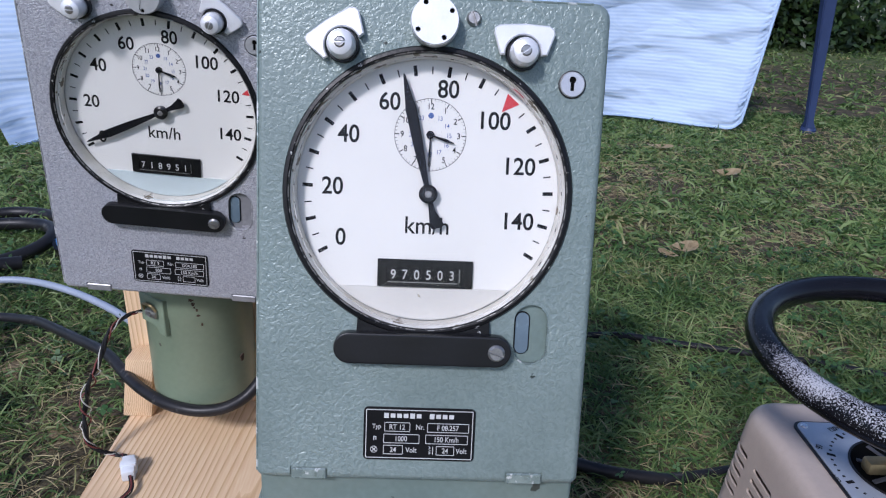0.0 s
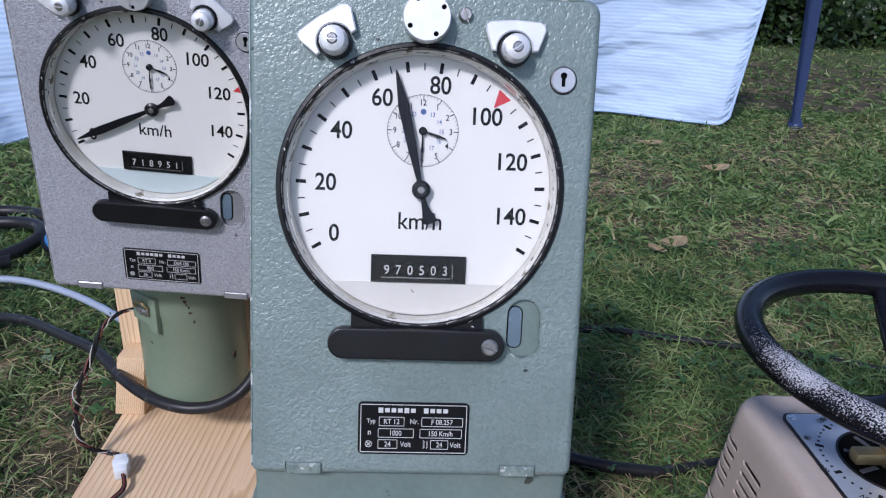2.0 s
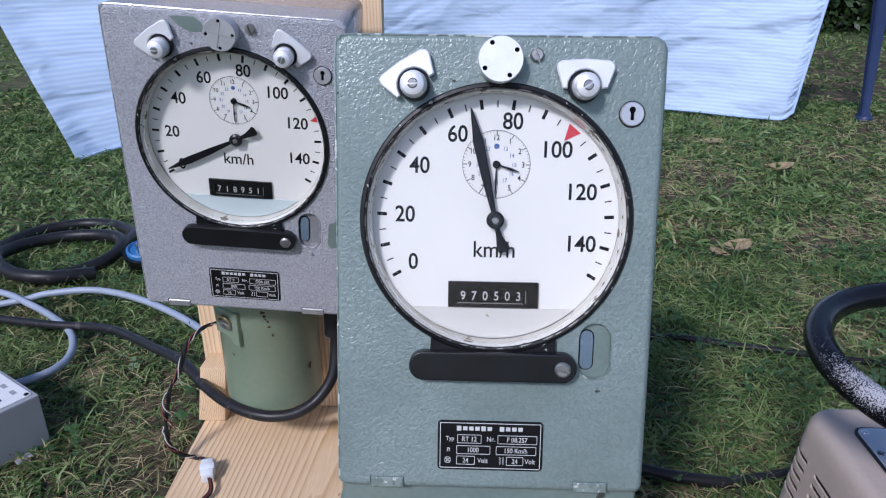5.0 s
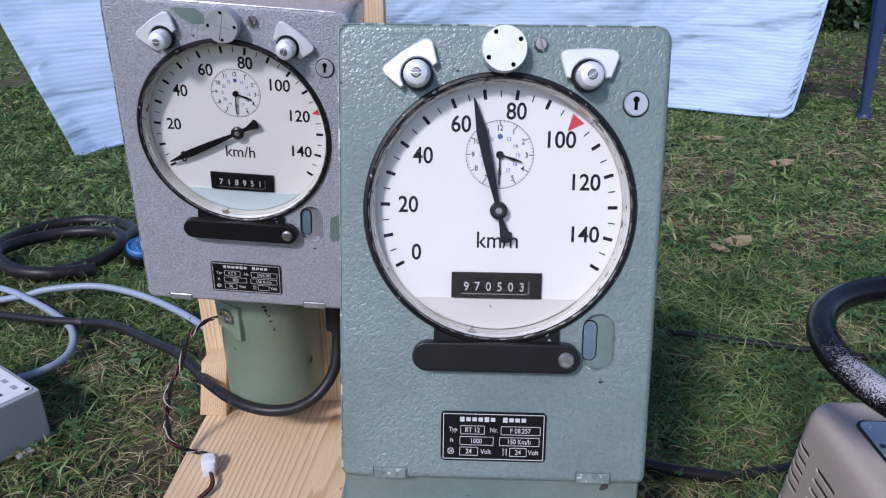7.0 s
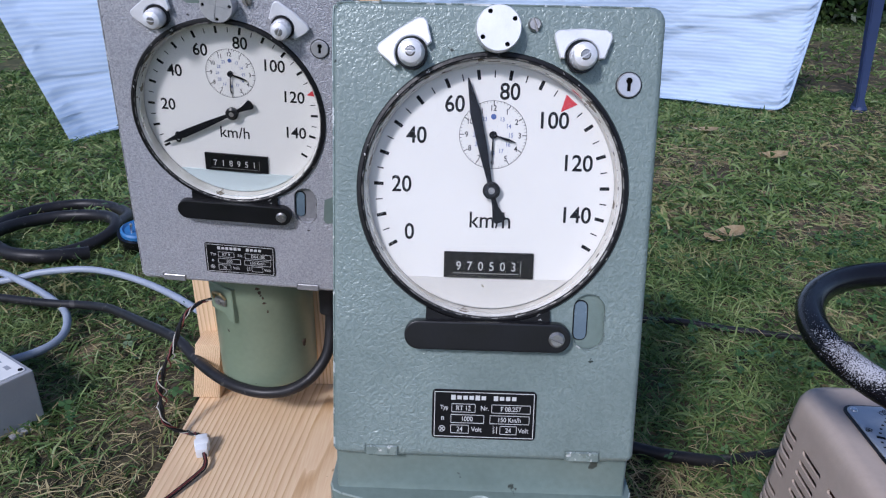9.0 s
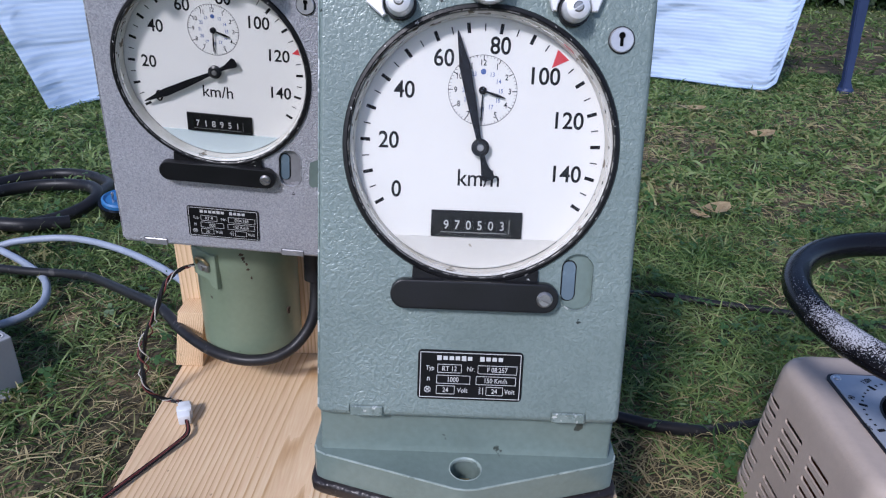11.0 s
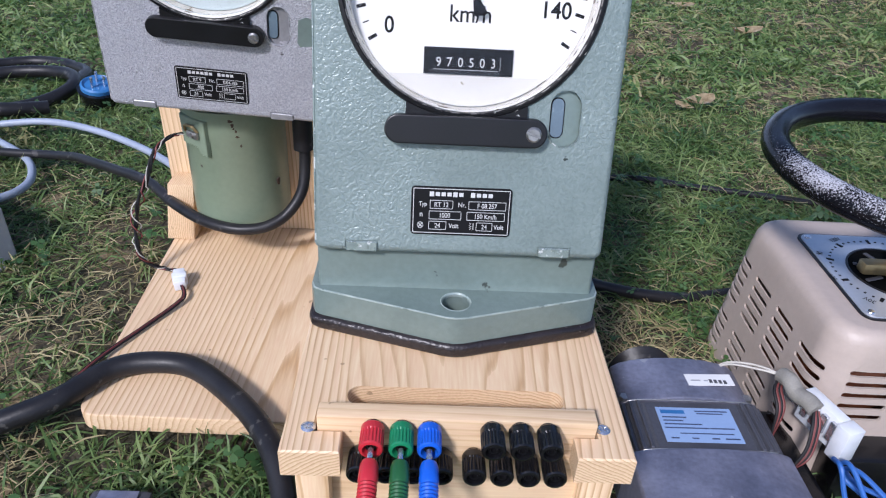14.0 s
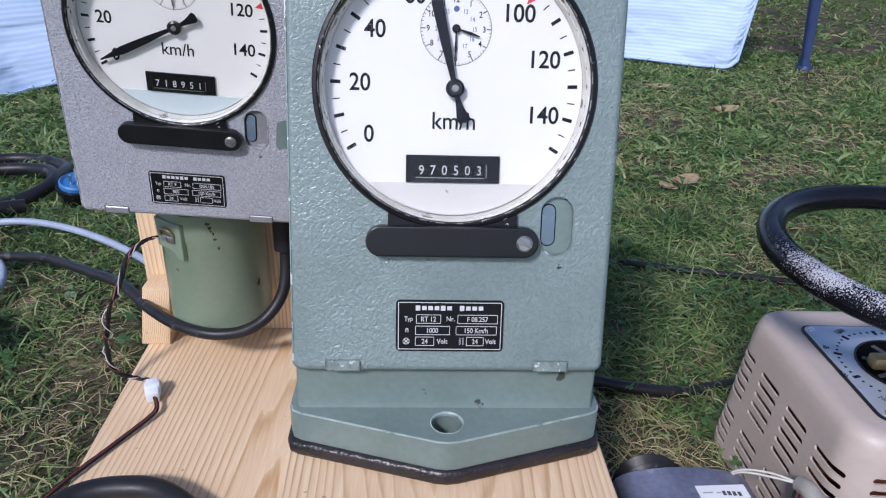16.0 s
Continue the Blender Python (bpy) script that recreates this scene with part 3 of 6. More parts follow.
def lathe(profile, cx=0.0, cz=0.0, n=48, closed=False, bm=None, flute=None):
    """Profile of (radius, y) turned round the y axis through (cx, cz)."""
    bm = bm or bmesh.new()
    rings = []
    for r, y in profile:
        if r < 1e-6:
            rings.append([bm.verts.new((cx, y, cz))])
        else:
            rings.append([bm.verts.new((cx + r * k * math.cos(2 * math.pi * i / n), y, cz + r * k * math.sin(2 * math.pi * i / n)))
                          for i in range(n) for k in [flute(r, y, i) if flute else 1.0]])
    pairs = list(zip(rings, rings[1:])) + ([(rings[-1], rings[0])] if closed else [])
    for a, b in pairs:
        for i in range(n):
            j = (i + 1) % n
            q = [a[i % len(a)], a[j % len(a)], b[j % len(b)], b[i % len(b)]]
            q = list(dict.fromkeys(q))
            if len(q) > 2:
                bm.faces.new(q)
    return bm


def cut(bm, cutters):
    """bm with the cutters' volumes taken out, as a new bmesh."""
    def temp(b):
        me = bpy.data.meshes.new("temp")
        bmesh.ops.recalc_face_normals(b, faces=b.faces)
        b.to_mesh(me)
        b.free()
        return new("temp", me)
    body = temp(bm)
    tools = [temp(c) for c in cutters]
    for t in tools:
        md = body.modifiers.new("cut", "BOOLEAN")
        md.operation, md.solver, md.object = "DIFFERENCE", "EXACT", t
    dg = bpy.context.evaluated_depsgraph_get()
    me = bpy.data.meshes.new_from_object(body.evaluated_get(dg))
    out = bmesh.new()
    out.from_mesh(me)
    for o in (body, *tools):
        d = o.data
        bpy.data.objects.remove(o)
        bpy.data.meshes.remove(d)
    bpy.data.meshes.remove(me)
    return out


def spline(points, steps=8):
    pts = [Vector(p) for p in points]
    pts = [2 * pts[0] - pts[1]] + pts + [2 * pts[-1] - pts[-2]]
    out = []
    for i in range(1, len(pts) - 2):
        a, b, c, d = pts[i - 1:i + 3]
        for k in range(steps):
            t = k / steps
            out.append(0.5 * ((2 * b) + (c - a) * t + (2 * a - 5 * b + 4 * c - d) * t * t + (3 * b - a - 3 * c + d) * t ** 3))
    out.append(pts[-2])
    return out


def tube(points, r, n=12, steps=8, bm=None, closed=False):
    bm = bm or bmesh.new()
    line = spline(points, steps) if steps else [Vector(p) for p in points]
    rings, side = [], None
    for i, p in enumerate(line):
        if closed:
            d = (line[(i + 1) % len(line)] - line[i - 1]).normalized()
        else:
            d = (line[min(i + 1, len(line) - 1)] - line[max(i - 1, 0)]).normalized()
        if side is None:
            side = d.orthogonal().normalized()
        side = (side - d * side.dot(d)).normalized()
        up = d.cross(side)
        rings.append([bm.verts.new(p + r * (math.cos(2 * math.pi * k / n) * side + math.sin(2 * math.pi * k / n) * up)) for k in range(n)])
    for a, b in list(zip(rings, rings[1:])) + ([(rings[-1], rings[0])] if closed else []):
        for k in range(n):
            bm.faces.new((a[k], a[(k + 1) % n], b[(k + 1) % n], b[k]))
    if not closed:
        bm.faces.new(rings[0])
        bm.faces.new(rings[-1][::-1])
    return bm


def writing(text, cx, cz, height, y, squeeze=0.86, depth=0.00012, spin=0.0, bold=0.0):
    """Letters that face -y, centred at (cx, cz), of that height."""
    cu = bpy.data.curves.new("writing", "FONT")
    cu.body, cu.extrude, cu.offset = text, 0.008, bold
    ob = new("writing", cu)
    dg = bpy.context.evaluated_depsgraph_get()
    me = bpy.data.meshes.new_from_object(ob.evaluated_get(dg))
    bm = bmesh.new()
    bm.from_mesh(me)
    bpy.data.objects.remove(ob)
    bpy.data.curves.remove(cu)
    bpy.data.meshes.remove(me)
    xs, ys = [v.co.x for v in bm.verts], [v.co.y for v in bm.verts]
    mx, my = (min(xs) + max(xs)) / 2, (min(ys) + max(ys)) / 2
    s = height / (max(ys) - min(ys))
    c, n = math.cos(spin), math.sin(spin)
    for v in bm.verts:
        u, w = (v.co.x - mx) * s * squeeze, (v.co.y - my) * s
        v.co = Vector((cx + u * c - w * n, y - (depth if v.co.z > 0 else 0), cz + u * n + w * c))
    return bm


def bar(cx, cz, w, h, y, bm=None):
    """A flat printed bar that faces -y."""
    return box(cx - w / 2, cx + w / 2, y - 0.0002, y, cz - h / 2, cz + h / 2, bm=bm)


def screw(parent, cx, cz, y, r, slot_angle, material=None, height=0.002, name="screw"):
    ob = part(name, cut(lathe([(0, y - height), (r * 0.75, y - height), (r, y - height * 0.45), (r, y + 0.001), (0, y + 0.001)], cx, cz, 20),
                        [turned(Matrix.Translation((cx, 0, cz)) @ Matrix.Rotation(slot_angle, 4, "Y"),
                                box(-r * 1.2, r * 1.2, y - height - 0.001, y - height * 0.15, -r * 0.17, r * 0.17))]),
              material or STEEL, parent)
    return ob


# ---------------------------------------------------------------- ground
def ground_sheet():
    bm = bmesh.new()
    rows = [-400, -60, -12, -4, -1.5, -0.6, 0, 0.6, 1.2, 1.8, 2.4, 3.2, 4.5, 7, 12, 30, 90, 400]
    grid = [[bm.verts.new((x, y, 0)) for x in rows] for y in rows]
    for a, b in zip(grid, grid[1:]):
        for i in range(len(rows) - 1):
            bm.faces.new((a[i], a[i + 1], b[i + 1], b[i]))
    return single("ground", bm, SOIL, "lawn soil with brown thatch between the grass", "ground", kind="structure")


ground_sheet()


def raw_mesh(name, verts, faces_n, material, label, category, smooth=False):
    """verts: (count, per, 3); faces_n: vertex numbers of each blade's faces."""
    count, per, _ = verts.shape
    me = bpy.data.meshes.new(name)
    me.vertices.add(count * per)
    me.vertices.foreach_set("co", verts.astype(np.float32).ravel())
    sizes = np.array([len(f) for f in faces_n])
    flat = np.array([i for f in faces_n for i in f])
    loops = (np.arange(count)[:, None] * per + flat[None, :]).ravel()
    me.loops.add(len(loops))
    me.loops.foreach_set("vertex_index", loops.astype(np.int32))
    allsizes = np.tile(sizes, count)
    me.polygons.add(len(allsizes))
    me.polygons.foreach_set("loop_start", (np.cumsum(allsizes) - allsizes).astype(np.int32))
    me.update(calc_edges=True)
    me.materials.append(material)
    return tagged(new(name, me), label, category, kind="stuff")


def blades(rng, x, y, length, width, lean, heading=None):
    """Curved, twisted blades of two lengths and a tip; lean 0 stands upright, 1 lies down."""
    n = len(x)
    b = rng.uniform(0, 2 * np.pi, n) if heading is None else heading + rng.normal(0, 0.7, n)
    pitch = np.clip(1.45 * (1 - lean), 0.12, 1.5)
    droop = rng.uniform(0.15, 0.75, n)
    sway = rng.normal(0, 0.45, n)
    twist = rng.normal(0, 0.7, n)
    at = np.stack([x, y, np.full(n, -0.002)], 1)
    rows = []
    for k, (share, wide) in enumerate(((0.0, 0.75), (0.40, 1.0), (0.35, 0.75), (0.25, 0.0))):
        ang, q = b + sway * k * 0.5, pitch - droop * max(0, k - 1)
        at = at + np.stack([np.cos(ang) * np.cos(q), np.sin(ang) * np.cos(q), np.sin(q)], 1) * (length * share)[:, None]
        at[:, 2] = np.maximum(at[:, 2], 0.002 * min(k, 1) - 0.002 * (k == 0))
        s = np.stack([-np.sin(ang) * np.cos(twist), np.cos(ang) * np.cos(twist), np.sin(twist)], 1) * (width * wide / 2)[:, None]
        rows += [at - s, at + s] if wide else [at.copy()]
    return np.stack(rows, 1)


BLADE_FACES = [(0, 1, 3, 2), (2, 3, 5, 4), (4, 5, 6)]
rng = np.random.default_rng(7)


def clear_of_things(x, y):
    """True where nothing stands flat on the grass."""
    boards = (x > -0.392) & (x < -0.10) & (y > -0.032) & (y < 0.41)
    stand = (x > -0.12) & (x < 0.125) & (y > -0.18) & (y < 0.10)
    motor = (x > 0.15) & (x < 0.32) & (y > -0.18) & (y < 0.03)
    vary = (np.abs(x - 0.453) < 0.116) & (y > -0.080) & (y < 0.184)
    return ~(boards | stand | motor | vary)


BARE = ((0.26, 0.13, 0.055, 330), (0.20, 0.07, 0.05, 240), (0.31, 0.05, 0.035, 160), (0.22, 0.20, 0.04, 120), (0.62, 0.62, 0.05, 250), (0.72, 0.80, 0.06, 260), (0.93, 1.16, 0.07, 380),
        (0.55, 1.45, 0.07, 260), (0.66, 1.69, 0.085, 420), (0.80, 1.62, 0.06, 200), (1.18, 1.42, 0.07, 260), (1.25, 1.95, 0.10, 320), (1.55, 2.25, 0.14, 420), (1.75, 2.45, 0.12, 300),
        (0.75, 1.03, 0.045, 160), (-0.50, 0.12, 0.06, 150), (-0.44, 0.26, 0.05, 120), (-0.56, 0.0, 0.06, 120), (-0.42, -0.07, 0.03, 120), (-0.47, 0.40, 0.05, 100),
        (-0.62, 0.48, 0.05, 80), (-0.43, 0.17, 0.03, 60))      # worn places in the lawn


def worn_off(x, y):
    """True for the blades that a worn place has lost."""
    lost = np.zeros(len(x), bool)
    for cx, cy, spread, k in BARE:
        near = np.exp(-((x - cx) ** 2 + (y - cy) ** 2) / (2 * (spread * 1.1) ** 2))
        lost |= rng.uniform(0, 1, len(x)) < 0.8 * near
    return lost


def tufts(n, x0, x1, y0, y1, clump=7, spread=0.011):
    """Places of blades that grow in loose tufts, and the way each leans out of its tuft."""
    k = n // clump
    cx, cy = np.repeat(rng.uniform(x0, x1, k), clump), np.repeat(rng.uniform(y0, y1, k), clump)
    dx, dy = rng.normal(0, spread, k * clump), rng.normal(0, spread, k * clump)
    x, y = cx + dx, cy + dy
    keep = clear_of_things(x, y)
    return x[keep], y[keep], np.arctan2(dy, dx)[keep]


def thin_under_hedge(x, y):
    """True for the blades left out towards the hedge."""
    edge = 3.7 + 0.5 * np.sin(x * 1.9) + 0.3 * np.sin(x * 4.7 + 1)
    return rng.uniform(0, 1, len(x)) < np.clip((y - edge) * 0.8, 0, 0.55)


def lawn():
    sheets = []
    for n, x0, x1, y0, y1, l0, l1, w0, w1 in ((105000, -1.1, 1.0, -0.3, 1.0, 0.018, 0.052, 0.0014, 0.0032),
                                             (105000, -2.0, 2.4, 1.0, 2.9, 0.020, 0.050, 0.0032, 0.0072),
                                             (50000, -4.0, 6.0, 2.9, 8.0, 0.035, 0.075, 0.007, 0.013),
                                             (70000, -5.0, 6.0, -5.0, -0.3, 0.03, 0.07, 0.010, 0.018),
                                             (26000, -5.0, -2.0, -0.3, 2.9, 0.03, 0.07, 0.009, 0.016), (30000, 2.4, 6.0, -0.3, 2.9, 0.03, 0.07, 0.008, 0.015),
                                             (14000, -2.0, -1.1, -0.3, 1.0, 0.03, 0.07, 0.005, 0.010), (11000, 1.0, 2.4, -0.3, 1.0, 0.03, 0.07, 0.005, 0.010),
                                             (3500, -1.1, 1.0, -0.3, 1.0, 0.030, 0.060, 0.0026, 0.0042), (4000, -0.6, 2.4, 1.0, 2.9, 0.04, 0.07, 0.006, 0.010)):
        x, y, way = tufts(n, x0, x1, y0, y1)
        sparse = (x < -0.25) & (y < 1.2) & (rng.uniform(0, 1, len(x)) < 0.16)
        stay = ~(worn_off(x, y) | thin_under_hedge(x, y) | sparse)
        x, y, way = x[stay], y[stay], way[stay]
        m = len(x)
        lean = np.clip(rng.normal(0.62, 0.20, m), 0.1, 1.0)
        sheets.append(blades(rng, x, y, rng.uniform(l0, l1, m) * rng.uniform(0.7, 1.15, m), rng.uniform(w0, w1, m), lean, way))
    raw_mesh("grass", np.concatenate(sheets), BLADE_FACES, GRASS, "short mown green grass with yellowed patches", "grass")
    x, y, way = tufts(4500, -1.3, 2.2, -0.3, 3.6, 20, 0.04)
    near = rng.uniform(0, 1, (1700, 2))
    x, y = np.append(x, -0.75 + 1.4 * near[:, 0]), np.append(y, -0.3 + 0.9 * near[:, 1])
    for cx, cy, spread, k in BARE:
        near = rng.normal(0, spread, (k if cy < 0.5 else int(k * 0.65), 2))
        x, y = np.append(x, cx + near[:, 0]), np.append(y, cy + near[:, 1])
    keep = clear_of_things(x, y)
    x, y = x[keep], y[keep]
    m = len(x)
    far = 1.0 + 0.4 * np.clip(y - 0.8, 0, 2)
    dead = blades(rng, x, y, rng.uniform(0.016, 0.052, m), rng.uniform(0.0008, 0.0017, m) * far, np.clip(rng.normal(0.96, 0.1, m), 0.6, 1.1))
    dead[:, :, 2] += rng.uniform(0.002, 0.016, m)[:, None]
    raw_mesh("straw", dead, BLADE_FACES, STRAW, "pale dead grass stalks lying in the lawn", "straw")


def clover():
    x, y, _ = tufts(1300, -0.95, 0.95, -0.28, 1.1, 9, 0.03)
    x2, y2, _ = tufts(130, -0.60, -0.13, -0.30, -0.03, 10, 0.03)
    wide = np.append(np.zeros(len(x)), np.ones(len(x2)))
    x, y = np.append(x, x2), np.append(y, y2)
    m = len(x)
    h = rng.uniform(0.014, 0.038, m)
    r = rng.uniform(0.0035, 0.0068, m) * (1 + 0.25 * wide)
    spin = rng.uniform(0, 2 * np.pi, m)
    tilt = rng.normal(0, 0.35, (m, 2))
    verts = []
    for k in range(3):
        a = spin + k * 2 * np.pi / 3
        for da, rr in ((0, 0.05), (0.85, 0.75), (0.42, 1.35), (0, 1.42), (-0.42, 1.35), (-0.85, 0.75)):
            dx, dy = np.cos(a + da) * r * rr, np.sin(a + da) * r * rr
            verts.append(np.stack([x + dx, y + dy, h + dx * tilt[:, 0] + dy * tilt[:, 1] - 0.12 * r * rr], 1))
    raw_mesh("clover", np.stack(verts, 1), [(0, 1, 2, 3, 4, 5), (6, 7, 8, 9, 10, 11), (12, 13, 14, 15, 16, 17)], CLOVER,
             "low clover leaves growing among the grass", "clover")


lawn()
clover()


def hedge():
    n = 52000
    x = np.append(rng.uniform(1.2, 6.5, 30000), rng.uniform(-7, 9, n - 30000))
    h = rng.beta(1.2, 1.2, n) * 2.6
    y = 6.6 + rng.normal(0, 0.26, n) + 0.35 * np.sin(x * 1.7) + 0.22 * np.sin(x * 4.1 + 1) + 0.16 * np.sin(h * 5 + x * 2)
    r = rng.uniform(0.022, 0.052, n)
    a, b = rng.uniform(0, 2 * np.pi, n), rng.normal(0.5, 0.5, n)
    u = np.stack([np.cos(a), np.sin(a) * np.sin(b), np.sin(a) * np.cos(b)], 1)
    w = np.cross(u, np.stack([rng.normal(0, .4, n), -np.ones(n), rng.normal(0.3, .5, n)], 1))
    w /= np.linalg.norm(w, axis=1)[:, None]
    c = np.stack([x, y, h], 1)
    r = r[:, None]
    verts = np.stack([c - u * r, c + w * r * 0.45 - u * r * 0.2, c + u * r, c - w * r * 0.45 - u * r * 0.2], 1)
    raw_mesh("hedge", verts, [(0, 1, 2), (0, 2, 3)], HEDGE, "dark green leafy hedge behind the lawn", "hedge")
    # Added near-black block: paints the shade behind the hedge leaves.
    bm = box(-8, 10, 7.1, 7.6, 0, 2.3, 0.2)
    bmesh.ops.subdivide_edges(bm, edges=bm.edges, cuts=4, use_grid_fill=True)
    for v in bm.verts:
        v.co.y += 0.15 * math.sin(v.co.x * 3.1) + 0.1 * math.sin(v.co.z * 5)
    single("hedge_shade", bm, SHADE_BLACK, "near-black block that paints the shade inside the hedge", "hedge", kind="stuff")


hedge()

# ---------------------------------------------------------------- tablecloth, furniture leg, leaves
def tablecloth():
    """A cloth that hangs to the grass in soft folds, its free corners drawn out."""
    hem = spline([(-1.297, 1.690, 0.003), (-1.235, 1.83, 0.014), (-1.06, 1.96, 0.03), (-0.5, 2.22, 0.03), (0.2, 2.42, 0.03), (0.85, 2.55, 0.028),
                  (1.2, 2.49, 0.020), (1.30, 2.455, 0.018), (1.345, 2.45, 0.042)], 24)
    top = spline([(-1.795, 2.01, 0.76), (-1.62, 2.06, 0.76), (-1.2, 2.17, 0.76), (-0.5, 2.38, 0.76), (0.2, 2.55, 0.76), (0.85, 2.66, 0.76),
                  (1.3, 2.64, 0.76), (1.44, 2.61, 0.76), (1.49, 2.59, 0.76)], 24)
    bm = bmesh.new()
    uv = bm.loops.layers.uv.new("uv")
    rows, n = 72, len(hem)
    grid, place = [], {}
    run = 0.0
    for i in range(n):
        run += (hem[i] - hem[i - 1]).length if i else 0
        col = []
        for j in range(rows + 1):
            t = j / rows
            p = hem[i].lerp(top[i], t)
            fold = 0.026 * math.sin(run * 7.3 + 1.1 * math.sin(t * 4 + run)) * (1 - t * 0.4) * min(1.0, 0.2 + run * 3)
            crease = 0.020 * noise.noise((run * 4 + t * 3, t * 5 - run, 1.3)) + 0.006 * noise.noise((run * 9, t * 12 + run * 5, 4.1)) + 0.014 * abs(noise.noise((run * 2.2 + t * 5, t * 2 - run * 3.1, 7.7)))
            v = bm.verts.new(p + Vector((-0.25, -0.97, 0)) * (fold + crease) * min(1.0, 0.15 + i / 24, 0.25 + (n - 1 - i) / 30))
            place[v] = (run, t * 0.74)
            col.append(v)
        grid.append(col)
    for a, b in zip(grid, grid[1:]):
        for j in range(rows):
            f = bm.faces.new((a[j], b[j], b[j + 1], a[j + 1]))
            for lp in f.loops:
                lp[uv].uv = place[lp.vert]
    ob = thing("tablecloth", pose(0, 2.3, 0), "light blue striped cotton tablecloth hanging down to the grass", "tablecloth")
    build_frame(ob, Matrix())
    edge = [c[0].co.copy() for c in grid]
    sides = [v.co.copy() for v in grid[-1]]
    # the doubled, puckered seam along the free side
    seam, cols, rings = bmesh.new(), grid[-22:-1:3], []
    seam_uv = seam.loops.layers.uv.new("uv")
    spot = {}
    for i, col in enumerate(cols):
        ring = []
        for j, v in enumerate(col):
            pucker = 0.0035 + 0.003 * math.sin(j * 2.1 + 0.8 * math.sin(i)) * (1 if 0 < i < len(cols) - 1 else -0.6)
            w = seam.verts.new(v.co + Vector((-0.25, -0.97, 0)) * pucker)
            spot[w] = place[v]
            ring.append(w)
        rings.append(ring)
    for a, b in zip(rings, rings[1:]):
        for j in range(rows):
            f = seam.faces.new((a[j], b[j], b[j + 1], a[j + 1]))
            for lp in f.loops:
                lp[seam_uv].uv = spot[lp.vert]
    part("side_seam", seam, CLOTH, ob, "puckered stitched side seam")
    part("drape", bm, CLOTH, ob)
    part("hem", tube(edge, 0.006, 6, 0), CLOTH, ob)
    part("hem", tube(sides, 0.007, 6, 0), CLOTH, ob)
    return ob


tablecloth()


def blue_post():
    # Leg of garden furniture; the piece it carries is not built.
    ob = thing("furniture_leg", pose(1.668, 2.5, 0), "navy blue tapered leg of garden furniture standing on the lawn", "post")
    build_frame(ob, Matrix())
    bm = bmesh.new()
    rings = []
    for z, x, w, d in ((0.0, 1.675, 0.046, 0.05), (0.02, 1.675, 0.046, 0.05), (0.05, 1.671, 0.03, 0.03), (0.6, 1.623, 0.056, 0.04), (0.95, 1.592, 0.07, 0.045)):
        rings.append([bm.verts.new((x + sx * w / 2, 2.505 + sy * d / 2, z)) for sx, sy in ((-1, -1), (1, -1), (1, 1), (-1, 1))])
    for a, b in zip(rings, rings[1:]):
        for i in range(4):
            bm.faces.new((a[i], a[(i + 1) % 4], b[(i + 1) % 4], b[i]))
    bm.faces.new(rings[0][::-1])
    bm.faces.new(rings[-1])
    bmesh.ops.bevel(bm, geom=bm.edges[:], offset=0.004, segments=2, affect="EDGES")
    part("shaft", bm, LEG_BLUE, ob)
    part("foot", turned(TO_UP, lathe([(0, 0), (0.032, 0), (0.034, 0.012), (0.028, 0.022), (0, 0.024)], 1.677, -2.505, 16)), LEG_BLUE, ob)


blue_post()


def fallen_leaf(x, y, r, spin, curl):
    bm = bmesh.new()
    rim = [(1.0, 0), (0.72, 0.42), (0.25, 0.58), (-0.3, 0.5), (-0.75, 0.26), (-1.05, 0.0), (-0.75, -0.28), (-0.3, -0.5), (0.25, -0.56), (0.72, -0.38)]
    mid = [bm.verts.new((r * u, 0, 0.021 + curl * r * u * u)) for u in (-0.6, 0, 0.6)]
    out = [bm.verts.new((r * u, r * v, 0.021 + curl * r * (u * u + 1.6 * v * v))) for u, v in rim]
    for i in range(10):
        a, b = out[i], out[(i + 1) % 10]
        c = mid[2 if (a.co.x + b.co.x) / 2 > 0.4 * r else 0 if (a.co.x + b.co.x) / 2 < -0.4 * r else 1]
        bm.faces.new((a, b, c))
    for i in (1, 8):
        bm.faces.new((out[i], mid[1], mid[2]))
    for i in (4, 6):
        bm.faces.new((out[i], mid[0], mid[1]))
    bmesh.ops.solidify(bm, geom=bm.faces[:], thickness=0.0006)
    ob = single("dry_leaf", bm, DRY_LEAF, "curled pale brown dead leaf lying on the grass", "leaf", "fallen leaves")
    ob.matrix_basis = pose(x, y, 0, 0, 0, spin)


for lx, ly, lr, ls, lc in ((0.955, 1.650, 0.056, 8, 0.42), (0.592, 0.990, 0.045, 28, 0.40), (0.550, 0.962, 0.028, 120, 0.3), (0.86, 2.00, 0.05, 0, 0.25)):
    fallen_leaf(lx, ly, lr, ls, lc)

